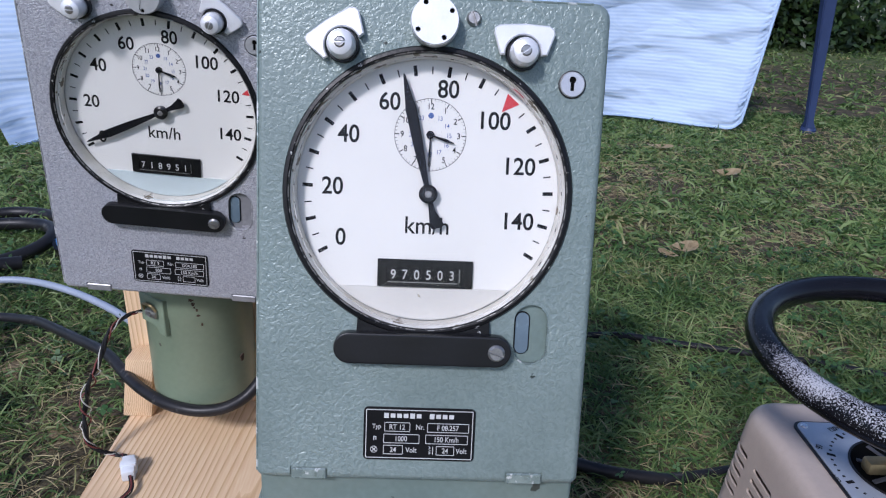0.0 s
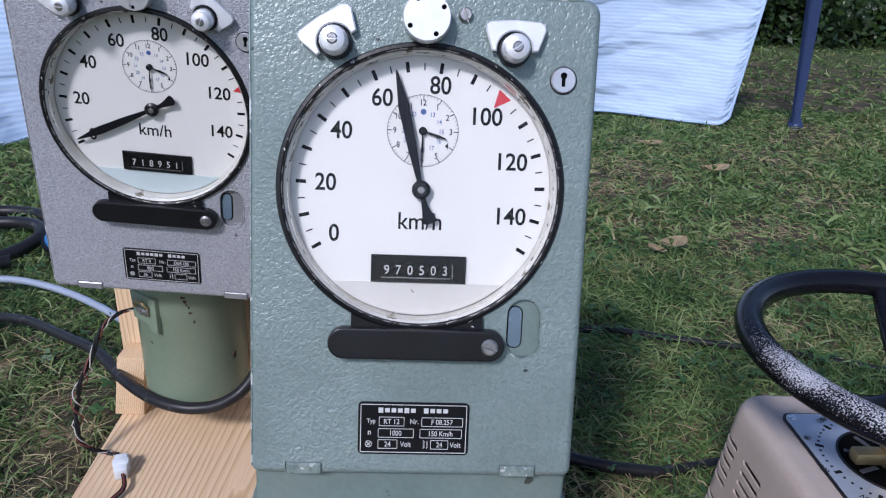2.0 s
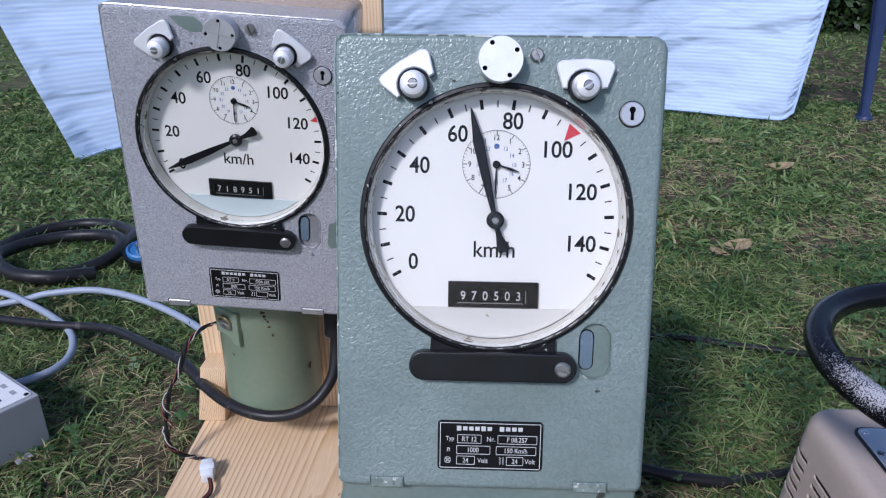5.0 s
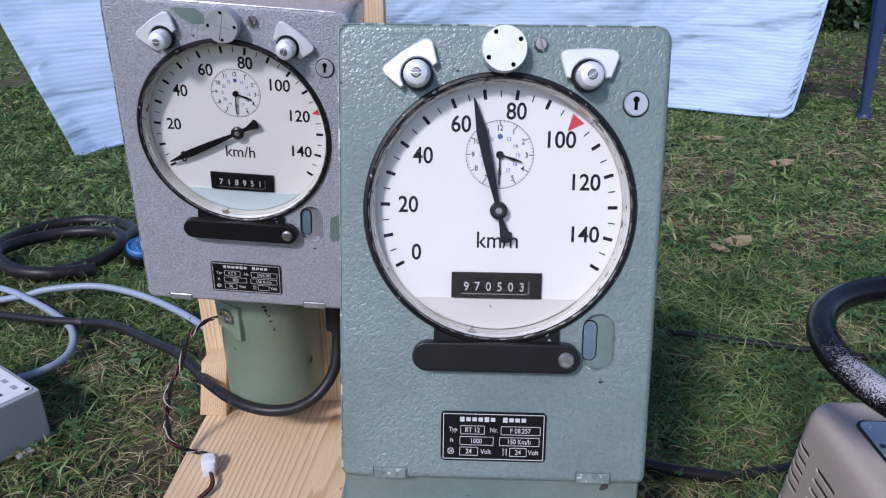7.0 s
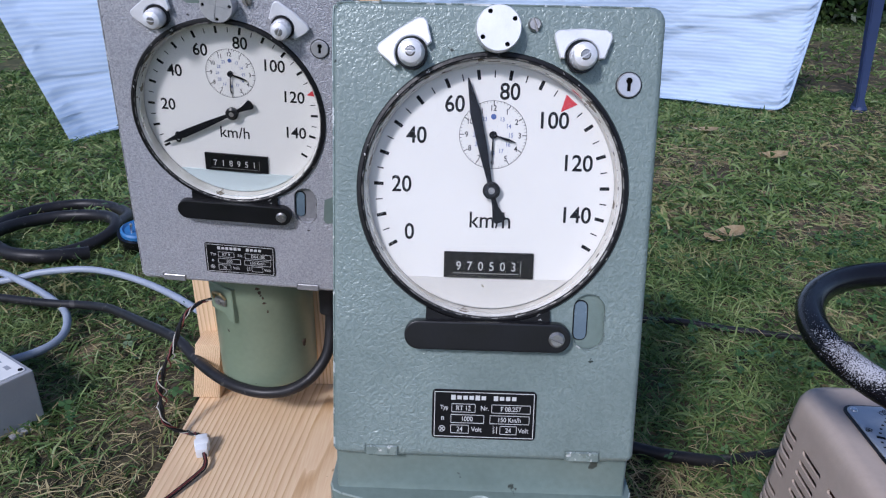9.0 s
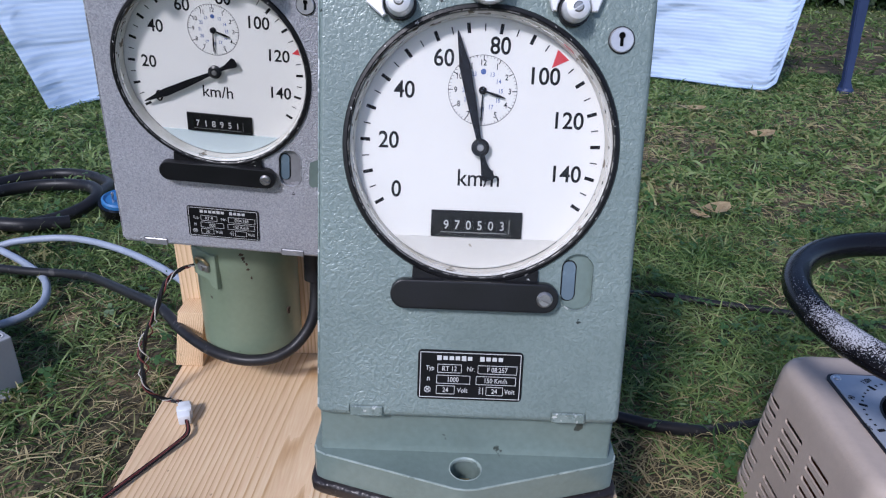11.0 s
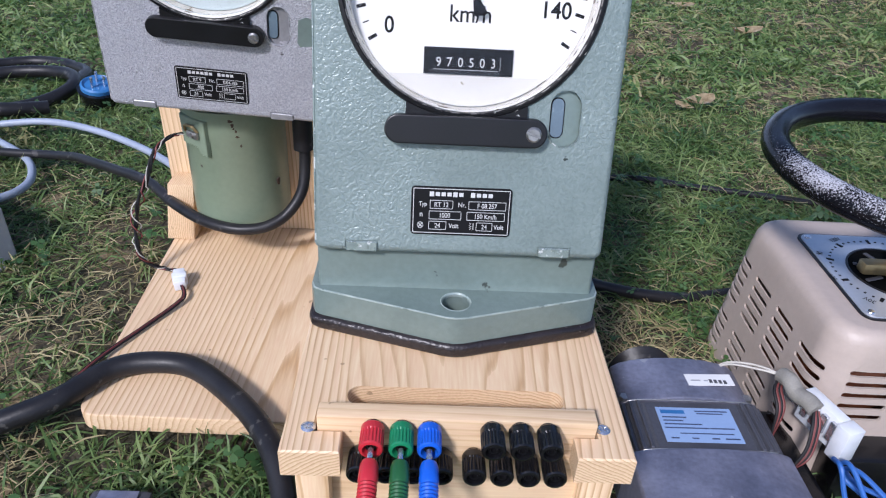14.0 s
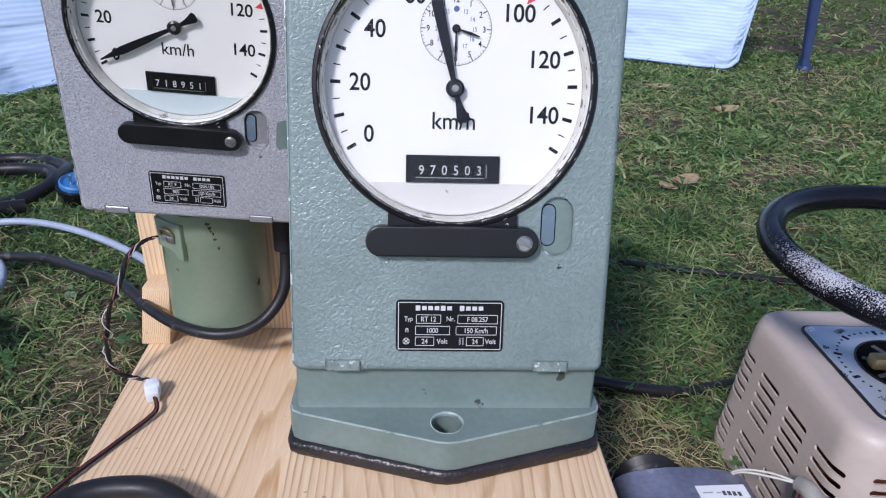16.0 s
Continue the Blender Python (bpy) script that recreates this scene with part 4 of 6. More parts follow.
# ---------------------------------------------------------------- wooden stands
def grey_stand():
    ob = thing("wooden_stand", pose(-0.24, 0.19, 0.012), "pale pine base board with an upright plank, lying on the grass", "stand")
    build_frame(ob, Matrix())
    r = 0.018
    out = [(-0.105, -0.022), (-0.105, 0.395), (-0.378, 0.395)] + [(-0.366 + r - r * math.cos(radians(a)), -0.018 + r - r * math.sin(radians(a))) for a in range(0, 91, 15)]
    part("base_board", slab(out, 0.008, 0.03, 0.0025), PINE_Y, ob)
    part("upright", cut(box(-0.379, -0.118, 0.352, 0.374, 0.0305, 0.70, 0.002), [turned(pose(-0.2715, 0.318, 0), turned(TO_UP, lathe([(0, 0.08), (0.064, 0.08), (0.064, 0.30), (0, 0.30)], 0, 0, 48)))]), PINE_Z, ob)
    part("batten", prism([(-0.383, 0.0305), (-0.3455, 0.0305), (-0.335, 0.1155), (-0.370, 0.1155)], 0.312, 0.351, 0.002), PINE_Y2, ob)
    return ob


def terminal_stand():
    ob = thing("wooden_stand", pose(0, -0.05, 0.0), "pale pine stand with a terminal panel let into its front edge", "stand")
    build_frame(ob, Matrix())
    top = 0.185
    L, R, F, B = -0.1195, 0.1225, -0.191, 0.14
    out = [(L, F), (-0.0785, F), (-0.0785, -0.1715), (-0.098, -0.1715), (-0.098, -0.1545), (0.100, -0.1545), (0.100, -0.1715), (0.0825, -0.1715),
           (0.0825, F), (R, F), (R, B), (L, B)]
    plank = cut(slab(out, top - 0.025, top, 0.0012, 1), [slab(rounded(-0.079, 0.081, -0.1465, -0.1275, 0.009), top - 0.05, top + 0.02)])
    part("deck", plank, PINE_Y2, ob)
    part("terminal_panel", box(-0.0965, 0.0985, -0.170, -0.1555, 0.035, 0.1965, 0.0015), PINE_X, ob)
    part("slot_backing", box(-0.07, 0.066, -0.1265, -0.115, 0.05, 0.159, 0.001), PINE_X, ob)
    for x0, x1 in ((-0.112, -0.088), (0.092, 0.115)):
        part("leg", box(x0, x1, -0.183, -0.160 + 0.0005, 0.0, 0.1595, 0.0015), PINE_Z, ob)
        part("leg", box(x0, x1, 0.10, 0.125, 0.0, 0.1595, 0.0015), PINE_Z, ob)
    build_frame(ob, pose(0, 0, top, -90))
    for x, y, a in ((-0.1025, -0.169, 0.4), (0.1045, -0.164, 1.0)):
        head = cut(lathe([(0, -0.0012), (0.0035, -0.0014), (0.0052, -0.0004), (0.0052, 0.001), (0, 0.001)], x, y, 24),
                   [turned(Matrix.Translation((x, 0, y)) @ Matrix.Rotation(a + k, 4, "Y"), box(-0.0026, 0.0026, -0.003, -0.0005, -0.0005, 0.0005)) for k in (0, math.pi / 2)])
        part("screw", head, CHROME, ob)
    return ob


grey_stand()
terminal_stand()


def binding_post(x, z, cap, label):
    """A fluted screw terminal that points at -y out of the panel."""
    ob = thing("binding_post", pose(x, -0.170, z), label, "terminal", "terminals on the panel")
    build_frame(ob, pose(x, -0.170, z))

    def flutes(r, y, i):
        return 1.0 if not (-0.0206 < y < -0.009) or r < 0.007 else (1.0 if i % 4 < 2 else 0.87)
    part("collar", lathe([(0, 0.0), (0.0062, 0.0), (0.0062, -0.0015), (0.005, -0.002), (0, -0.002)], n=24), KNOB_BLACK, ob)
    part("knob", lathe([(0, -0.0018), (0.0072, -0.0018), (0.0082, -0.0032), (0.0083, -0.0085), (0.0083, -0.0095), (0.0083, -0.0210), (0.0076, -0.0222),
                        (0.0058, -0.0226), (0.0051, -0.0208), (0.0047, -0.0165), (0, -0.0165)], n=84, flute=flutes), cap, ob)
    part("socket", lathe([(0.0036, -0.0166), (0.0036, -0.0200), (0.0024, -0.0200), (0.0021, -0.0172), (0, -0.0172)], n=20), PLATE, ob)
    return ob


for px, pz, pm, lab in ((-0.0575, 0.1895, KNOB_RED, "red plastic binding post screwed into the terminal panel"),
                        (-0.0375, 0.1895, KNOB_GREEN, "green plastic binding post screwed into the terminal panel"),
                        (-0.0185, 0.1895, KNOB_BLUE, "blue plastic binding post screwed into the terminal panel"),
                        (0.0245, 0.1905, KNOB_BLACK, "black fluted binding post screwed into the terminal panel"),
                        (0.0440, 0.1905, KNOB_BLACK, "black fluted binding post screwed into the terminal panel"),
                        (0.0635, 0.1905, KNOB_BLACK, "black fluted binding post screwed into the terminal panel"),
                        (0.0135, 0.1640, KNOB_BLACK, "black fluted binding post in the lower terminal row"),
                        (0.0325, 0.1640, KNOB_BLACK, "black fluted binding post in the lower terminal row"),
                        (0.0510, 0.1640, KNOB_BLACK, "black fluted binding post in the lower terminal row"),
                        (0.0695, 0.1640, KNOB_BLACK, "black fluted binding post in the lower terminal row"),
                        (-0.0665, 0.1640, KNOB_BLACK, "black fluted binding post in the lower terminal row"),
                        (-0.0475, 0.1640, KNOB_BLACK, "black fluted binding post in the lower terminal row"),
                        (-0.0285, 0.1640, KNOB_BLACK, "black fluted binding post in the lower terminal row"),
                        (-0.0095, 0.1640, KNOB_BLACK, "black fluted binding post in the lower terminal row")):
    binding_post(px, pz, pm, lab)


def banana_plug(x, z, body, label):
    ob = thing("banana_plug", pose(x, -0.192, z), label, "plug", "plugs in the coloured terminals")
    build_frame(ob, pose(x, -0.191, z, 8))

    def ridges(k):
        return 0.0058 + (0.0006 if k % 2 else 0)
    prof = [(0, -0.010), (0.0052, -0.010), (0.0062, -0.013), (0.0066, -0.024)]
    prof += [(ridges(k), -0.026 - 0.0013 * k) for k in range(14)] + [(0.005, -0.046), (0.003, -0.049), (0, -0.049)]
    part("sleeve", cut(lathe(prof, n=32), [turned(pose(0.003, -0.018, 0.0), lathe([(0, -0.0), (0.002, 0.0), (0.002, 0.01), (0, 0.01)], n=12))]), body, ob)
    part("pin", lathe([(0, 0.0), (0.002, 0.0), (0.0021, -0.006), (0.0019, -0.0105), (0, -0.0105)], n=16), CHROME, ob)
    part("lead", tube([(0, -0.047, 0), (0, -0.06, -0.004), (0.001, -0.075, -0.03), (0.0, -0.08, -0.09), (0, -0.07, -0.14)], 0.0022, 8), body, ob)


banana_plug(-0.0575, 0.1895, KNOB_RED, "red banana plug pushed into the red terminal")
banana_plug(-0.0375, 0.1895, PLUG_GREEN, "dark green banana plug pushed into the green terminal")
banana_plug(-0.0185, 0.1895, KNOB_BLUE, "blue banana plug pushed into the blue terminal")

# ---------------------------------------------------------------- railway speedometers
SPEEDS = ((0, -0.0576, -0.031), (20, -0.0636, 0.003), (40, -0.0537, 0.0375), (60, -0.0272, 0.0595), (80, 0.0108, 0.0685), (100, 0.0427, 0.0495),
          (120, 0.0609, 0.0203), (140, 0.0618, -0.0164))
LID_BACK, CASE_BACK = 0.036, 0.118


def wing(cx, cz, spin):
    """A clamp wing with a bite for the knob."""
    r = 0.0112
    pts = [(-0.0142, -0.0012), (-0.0185, 0.0118), (-0.0180, 0.0150), (-0.0155, 0.0168), (0.0, 0.0180), (0.0155, 0.0172), (0.0190, 0.0150), (0.0196, 0.0120),
           (0.0152, -0.0008), (0.0112, -0.0012)]
    pts += [(r * math.cos(radians(a)), r * math.sin(radians(a))) for a in range(0, 181, 15)] + [(-0.0112, -0.0012)]
    c, s = math.cos(spin), math.sin(spin)
    return prism([(cx + x * c - z * s, cz + x * s + z * c) for x, z in pts][::-1], -0.0205, -0.0165, 0.0008, 1)


def pointer(angle):
    """The long hand: a slim blade that swells before its tip, with a forked tail."""
    side = [(0.0016, 0.004), (0.0032, 0.030), (0.0038, 0.056), (0.0031, 0.060), (0.0008, 0.0775), (0.0003, 0.079)]
    tail = [(0.0018, -0.005), (0.0026, -0.012), (0.0062, -0.0215), (0.0035, -0.0235)]
    right = tail[::-1] + side
    left = [(-x, z) for x, z in side[::-1]] + [(-x * (0.75 if z > -0.02 else 0.55), z) for x, z in tail]
    c, s = math.cos(angle), math.sin(angle)
    return prism([(x * c + z * s, -x * s + z * c) for x, z in right + left], -0.0055, -0.0045)


def speedometer(base, m, paint, smooth, label, pointer_angle, red_at, counter, wings, cap_spin, plate_rows, lower, crossed, patches=()):
    ob = thing("speedometer", base, label, "speedometer", "railway speedometers")
    build_frame(ob, m)
    # lid and case
    lid = cut(prism(lid_outline(-0.111, 0.111, -0.1975, 0.1245, 0.0105, 0.0065), -0.014, LID_BACK, 0.005, 4),
              [lathe([(0, -0.05), (0.0885, -0.05), (0.0885, 0.003), (0, 0.003)], n=96),
               prism(rounded(0.0605, 0.0835, -0.1115, -0.0705, 0.011, 8), -0.03, -0.0083),
               box(-0.0872, -0.0618, -0.03, -0.0128, -0.21, -0.1885), box(0.0603, 0.0860, -0.03, -0.0128, -0.21, -0.1885)])
    lid_ob = part("lid", lid, paint, ob)
    part("case", prism(lid_outline(-0.1095, 0.1095, -0.1975, 0.123, 0.012, 0.004), LID_BACK + 0.0012, CASE_BACK, 0.003, 3), smooth, ob)
    for x0, x1 in ((-0.0865, -0.0625), (0.0610, 0.0853)):
        part("hinge", box(x0, x1, -0.0150, -0.0130, -0.1970, -0.1893, 0.0008, 1), HINGE if crossed else GREEN_HINGE, ob)
    part("slot_floor", prism(rounded(0.0607, 0.0833, -0.1113, -0.0707, 0.0108, 8), -0.0098, -0.0085), smooth, ob)
    part("slot_window", prism(rounded(0.0620, 0.0708, -0.1045, -0.0765, 0.0043, 6), -0.0112, -0.0097), WINDOW, ob)
    part("slot_frame", prism(rounded(0.0611, 0.0717, -0.1054, -0.0756, 0.0052, 6), -0.0103, -0.0097), PLATE, ob)
    rub = RUBBED_GREY if crossed else RUBBED_GREEN
    part("lid_edge", tube([(-0.1098, -0.0125, z) for z in (-0.192, -0.12, -0.04, 0.04, 0.113)] + [(-0.1070, -0.0125, 0.1205), (-0.099, -0.0125, 0.1232), (-0.03, -0.0125, 0.1232), (0.04, -0.0125, 0.1232), (0.099, -0.0125, 0.1232)],
                          0.0008, 6, 6), rub, lid_ob, "rubbed bright edge of the lid")
    lip = [(x, -0.0139, z) for x, z in rounded(0.0607, 0.0833, -0.1113, -0.0707, 0.0108, 8)]
    part("slot_lip", tube(lip[18:] + lip[:6], 0.0006, 6, 0), rub, lid_ob, "rubbed bright lip of the slot")
    # bezel, rim and glass
    part("bezel", lathe([(0.0936, -0.0138), (0.0936, -0.0150), (0.0926, -0.0166), (0.0906, -0.0170), (0.0894, -0.0162), (0.0890, -0.0138)], n=112, closed=True),
         BLACK_WORN, ob)
    part("rim", lathe([(0.0890, -0.0146), (0.0885, -0.0153), (0.0880, -0.0146), (0.0876, -0.0100), (0.0867, -0.0012), (0.0884, -0.0012)], n=96, closed=True), RING, ob)
    part("bezel_edge", lathe([(0.0899, -0.0169), (0.0896, -0.0173), (0.0893, -0.0171), (0.0891, -0.0161), (0.0896, -0.0161)], n=112, closed=True), EDGE, ob, "bright worn edge of the bezel")
    pane = part("glass", lathe([(0, -0.0128), (0.0870, -0.0128), (0.0868, -0.0112), (0, -0.0112)], n=72), GLASS, ob, "clear dial glass", smooth=False)
    pane.visible_shadow = False
    # dial
    dial = part("dial", lathe([(0, 0.0), (0.0868, 0.0), (0.0868, 0.0022), (0, 0.0022)], n=96), DIAL, ob, "white dial with black speed scale")
    a = math.acos(0.0640 / 0.0860)
    seg = [(0.0860 * math.sin(t), -0.0860 * math.cos(t)) for t in np.linspace(-a, a, 25)]
    part("cover_strip", prism(seg, -0.0016, -0.0001), lower, dial, "plain strip over the foot of the dial")
    for k in range(31):
        v = k * 5
        if v == red_at:
            continue
        t = radians(-120 + 1.6 * v)
        w, ln = (0.0012, 0.0034) if v % 10 == 0 else (0.0004, 0.0024)
        part("scale_mark", turned(Matrix.Rotation(t, 4, "Y"), box(-w, w, -0.00018, 0, 0.080 - ln, 0.080 + ln)), PRINT, dial, smooth=False)
    for v, x, z in SPEEDS:
        part("numeral", writing(str(v), x, z, 0.0117, 0, 0.94 if v > 99 else 0.90, bold=0.015), PRINT, dial, smooth=False)
    part("unit", writing("km/h", 0.0, -0.0215, 0.0118, 0, 0.92, bold=0.008), PRINT, dial, smooth=False)
    t = radians(-120 + 1.6 * red_at)
    size = 1.0 if red_at == 100 else 0.6
    part("limit_mark", turned(Matrix.Rotation(t, 4, "Y"), prism([(-0.0052 * size, 0.0835), (0, 0.0835 - 0.0115 * size), (0.0052 * size, 0.0835)], -0.0003, 0)),
         RED_PRINT, dial, smooth=False)
    # clock in the dial
    cz = 0.0385
    ring = lathe([(0.0237, -0.0002), (0.0234, -0.0002), (0.0234, 0), (0.0237, 0)], 0, cz, 72, closed=True)
    for k in range(60):
        q, ln = 2 * math.pi * k / 60, 0.0030 if k % 5 == 0 else 0.0013
        w = 0.0003 if k % 5 == 0 else 0.00014
        c, s = math.cos(q), math.sin(q)
        quad = [(-w, 0.0234), (-w, 0.0234 - ln), (w, 0.0234 - ln), (w, 0.0234)]
        prism([(x * c + z * s, cz - x * s + z * c) for x, z in quad], -0.0002, 0, bm=ring)
    part("clock_scale", ring, PRINT, dial, smooth=False)
    for k in range(1, 13):
        q = 2 * math.pi * k / 12
        part("hour_numeral", writing(str(k), 0.0186 * math.sin(q), cz + 0.0186 * math.cos(q), 0.0040, 0, 0.85, bold=0.015), PRINT, dial, smooth=False)
        if k < 12:
            part("hour_numeral", writing(str(k + 12), 0.0126 * math.sin(q), cz + 0.0126 * math.cos(q), 0.0030, 0, 0.85, bold=0.008), BLUE_PRINT, dial, smooth=False)
    part("noon_dot", lathe([(0, -0.0003), (0.0019, -0.0003), (0.0019, 0), (0, 0)], 0, cz + 0.0126, 20), BLUE_PRINT, dial, smooth=False)
    for q, ln, w in ((radians(107), 0.0165, 0.0010), (radians(181), 0.0200, 0.0007)):
        c, s = math.cos(q), math.sin(q)
        shape = [(-w * 0.4, 0), (-w, ln * 0.65), (-w * 0.25, ln), (w * 0.25, ln), (w, ln * 0.65), (w * 0.4, 0)]
        part("clock_hand", prism([(x * c + z * s, cz - x * s + z * c) for x, z in shape[::-1]], -0.0024, -0.0018), NEEDLE, ob)
    part("clock_hub", lathe([(0, -0.0034), (0.002, -0.0034), (0.0027, -0.0028), (0.0027, 0), (0, 0)], 0, cz, 20), NEEDLE, ob)
    # mileage counter
    counter_ob = part("counter_window", cut(box(-0.0322, 0.0322, -0.0022, -0.0001, -0.0635, -0.0448, 0.0003, 1),
                                            [box(-0.0262, 0.0225, -0.01, -0.0011, -0.0598, -0.0502)]), PLATE, ob)
    part("counter_shelf", turned(Matrix(), prism([(-0.0290, -0.0632), (-0.0252, -0.0600), (0.0215, -0.0600), (0.0252, -0.0632)][::-1], -0.0030, -0.0022)), BLACK, counter_ob)
    part("shelf_edge", bar(-0.0018, -0.0601, 0.0470, 0.0005, -0.0030), STEEL, counter_ob, smooth=False)
    part("shelf_edge", bar(0.0232, -0.0552, 0.0005, 0.0095, -0.0022), STEEL, counter_ob, smooth=False)
    for i, ch in enumerate(counter):
        part("counter_digit", writing(ch, -0.0215 + 0.0079 * i, -0.0549, 0.0064, -0.0023, 0.86, bold=0.004), WHITE_PRINT, counter_ob, smooth=False)
    # pointer
    hand = part("pointer", pointer(pointer_angle), NEEDLE, ob, "black speed pointer")
    part("pointer_hub", lathe([(0, -0.0075), (0.0042, -0.0075), (0.0062, -0.0062), (0.0062, -0.0035), (0.0028, -0.0030), (0.0028, 0), (0, 0)], n=32), BLACK, hand)
    screw(hand, 0, 0, -0.0074, 0.0024, 0.5, STEEL, 0.0012, "hub_screw")
    # clamps, cap, screw and lock
    for cx, spin in wings:
        part("clamp_wing", wing(cx, 0.0905, spin), ALU, ob)
        knob = part("clamp_knob", lathe([(0.0084, -0.0145), (0.0084, -0.0215), (0.0088, -0.0225), (0.0086, -0.0290), (0.0072, -0.0330), (0.0045, -0.0345), (0, -0.0348)], cx, 0.0905, 40), ALU, ob)
        # Black ring; its colour also carries the shadow gap between wing and knob.
        part("clamp_ring", lathe([(0.0105, -0.0142), (0.0105, -0.0188), (0.0100, -0.0194), (0.0088, -0.0194), (0.0088, -0.0142)], cx, 0.0905, 48, closed=True,
                                 flute=lambda r, y, i: 1.0 if i % 2 else 0.97), BLACK, knob)
        screw(knob, cx, 0.0905, -0.0340, 0.0034, spin - 0.6, STEEL, 0.0016)
    holes = [lathe([(0, -0.05), (0.0016, -0.05), (0.0016, -0.0235), (0, -0.0235)], 0.0117 * math.cos(cap_spin + k * math.pi / 2), 0.1068 + 0.0117 * math.sin(cap_spin + k * math.pi / 2), 12) for k in range(4)]
    if crossed:
        holes += [turned(Matrix.Translation((0, 0, 0.1068)) @ Matrix.Rotation(k, 4, "Y"), box(-0.0118, 0.0118, -0.04, -0.0272, -0.0003, 0.0003)) for k in (0.2, 0.2 + math.pi / 2)]
    part("seal_cap", cut(lathe([(0, -0.0140), (0.0150, -0.0140), (0.0150, -0.0265), (0.0142, -0.0280), (0, -0.0280)], 0, 0.1068, 96,
                               flute=lambda r, y, i: 1.0 if r < 0.0145 or i % 2 else 0.97), holes), LOCK if crossed else ALU, ob, "knurled round seal cap")
    # Near-black discs put the shade into the cap's shallow holes.
    for k in range(4):
        q = cap_spin + k * math.pi / 2
        part("cap_hole", lathe([(0, -0.0262), (0.0016, -0.0262), (0.0016, -0.0240), (0, -0.0240)], 0.0117 * math.cos(q), 0.1068 + 0.0117 * math.sin(q), 12), SHADE_BLACK, ob)
    screw(ob, 0.0242, 0.1110, -0.0140, 0.0046, 1.2, STEEL, 0.004)
    lock = part("lock", cut(lathe([(0, -0.0140), (0.0080, -0.0140), (0.0080, -0.0155), (0.0074, -0.0162), (0, -0.0162)], 0.0885, 0.0735, 36),
                            [lathe([(0, -0.03), (0.0022, -0.03), (0.0022, -0.0148), (0, -0.0148)], 0.0885, 0.0763, 16), box(0.0873, 0.0897, -0.03, -0.0148, 0.0695, 0.0765)]),
                LOCK, ob, "round lock with a keyhole")
    part("lock_rim", lathe([(0.0079, -0.0138), (0.0088, -0.0138), (0.0088, -0.0148), (0.0079, -0.0150)], 0.0885, 0.0735, 36, closed=True), BLACK, lock)
    # Near-black disc on the keyhole's floor, standing in for the shade inside.
    part("keyhole", prism(circle(0.0885, 0.0735, 0.0055, 20), -0.0150, -0.0146), SHADE_BLACK, lock)
    # latch bar
    part("latch_seat", prism([(0.0440, -0.0940), (-0.0440, -0.0940)] + [(0.0930 * math.sin(q), -0.0930 * math.cos(q)) for q in np.linspace(-0.487, 0.487, 17)], -0.0178, -0.0138), BLACK_WORN, ob)
    part("latch_bar", prism(rounded(-0.0585, 0.0585, -0.1118, -0.0908, 0.0102, 8), -0.0235, -0.0145, 0.0015, 2), BLACK, ob, "black latch bar under the dial")
    screw(ob, 0.0485, -0.1015, -0.0232, 0.0056, 0.35, STEEL, 0.0028)
    # name plate
    plate = part("name_plate", prism(rounded(-0.0378, 0.0378, -0.1815, -0.1440, 0.0030), -0.0152, -0.0138, 0.0003, 1), PLATE, ob, "black maker's plate with white writing")
    y = -0.0152
    frame_bm = bmesh.new()

    def outline_box(x0, x1, z0, z1, w, bm):
        bar((x0 + x1) / 2, z1, x1 - x0, w, y, bm)
        bar((x0 + x1) / 2, z0, x1 - x0, w, y, bm)
        bar(x0, (z0 + z1) / 2, w, z1 - z0 - w, y, bm)
        bar(x1, (z0 + z1) / 2, w, z1 - z0 - w, y, bm)
    outline_box(-0.0360, 0.0360, -0.1798, -0.1457, 0.0005, frame_bm)
    for x0, x1, z in ((-0.0235, -0.0065, -0.1577), (0.0055, 0.0335, -0.1577), (-0.0240, 0.0, -0.1660), (0.0045, 0.0330, -0.1660),
                      (-0.0240, -0.0110, -0.1740), (0.0120, 0.0240, -0.1740)):
        outline_box(x0, x1, z - 0.0031, z + 0.0031, 0.0004, frame_bm)
    part("plate_frame", frame_bm, WHITE_PRINT, plate, smooth=False)
    for k in range(11):
        if k != 6:
            part("maker_mark", bar(-0.0225 + 0.0044 * k, -0.1497, 0.0032, 0.0036 if k in (0, 4, 7) else 0.0029, y), WHITE_PRINT, plate, smooth=False)
    for text, x, z, h in plate_rows:
        part("plate_writing", writing(text, x, z, h, y, 0.86, bold=0.008), WHITE_PRINT, plate, smooth=False)
    lamp = lathe([(0.0024, y - 0.0002), (0.0020, y - 0.0002), (0.0020, y), (0.0024, y)], -0.0305, -0.1740, 20, closed=True)
    part("lamp_symbol", lamp, WHITE_PRINT, plate, smooth=False)
    for k in (1, -1):
        stroke = [(-0.0305 + u * 0.0016 - w * k * 0.0002, -0.1740 + k * u * 0.0016 + w * 0.0002) for u, w in ((-1, -1), (1, -1), (1, 1), (-1, 1))]
        part("lamp_symbol", prism(stroke, y - 0.0002, y), WHITE_PRINT, plate, smooth=False)
    zigzag = [(0.0068 + 0.0012 * (k % 2), y - 0.0001, -0.1712 - 0.0009 * k) for k in range(7)]
    part("coil_symbol", tube(zigzag, 0.00028, 5, 0), WHITE_PRINT, plate, smooth=False)
    part("coil_symbol", bar(0.0096, -0.1740, 0.0005, 0.0055, y), WHITE_PRINT, plate, smooth=False)
    for outline in patches:
        part("paint_patch", prism(outline, -0.0142, -0.0136), GREEN_SMOOTH if crossed else smooth, lid_ob, "old green paint showing through")
    return ob


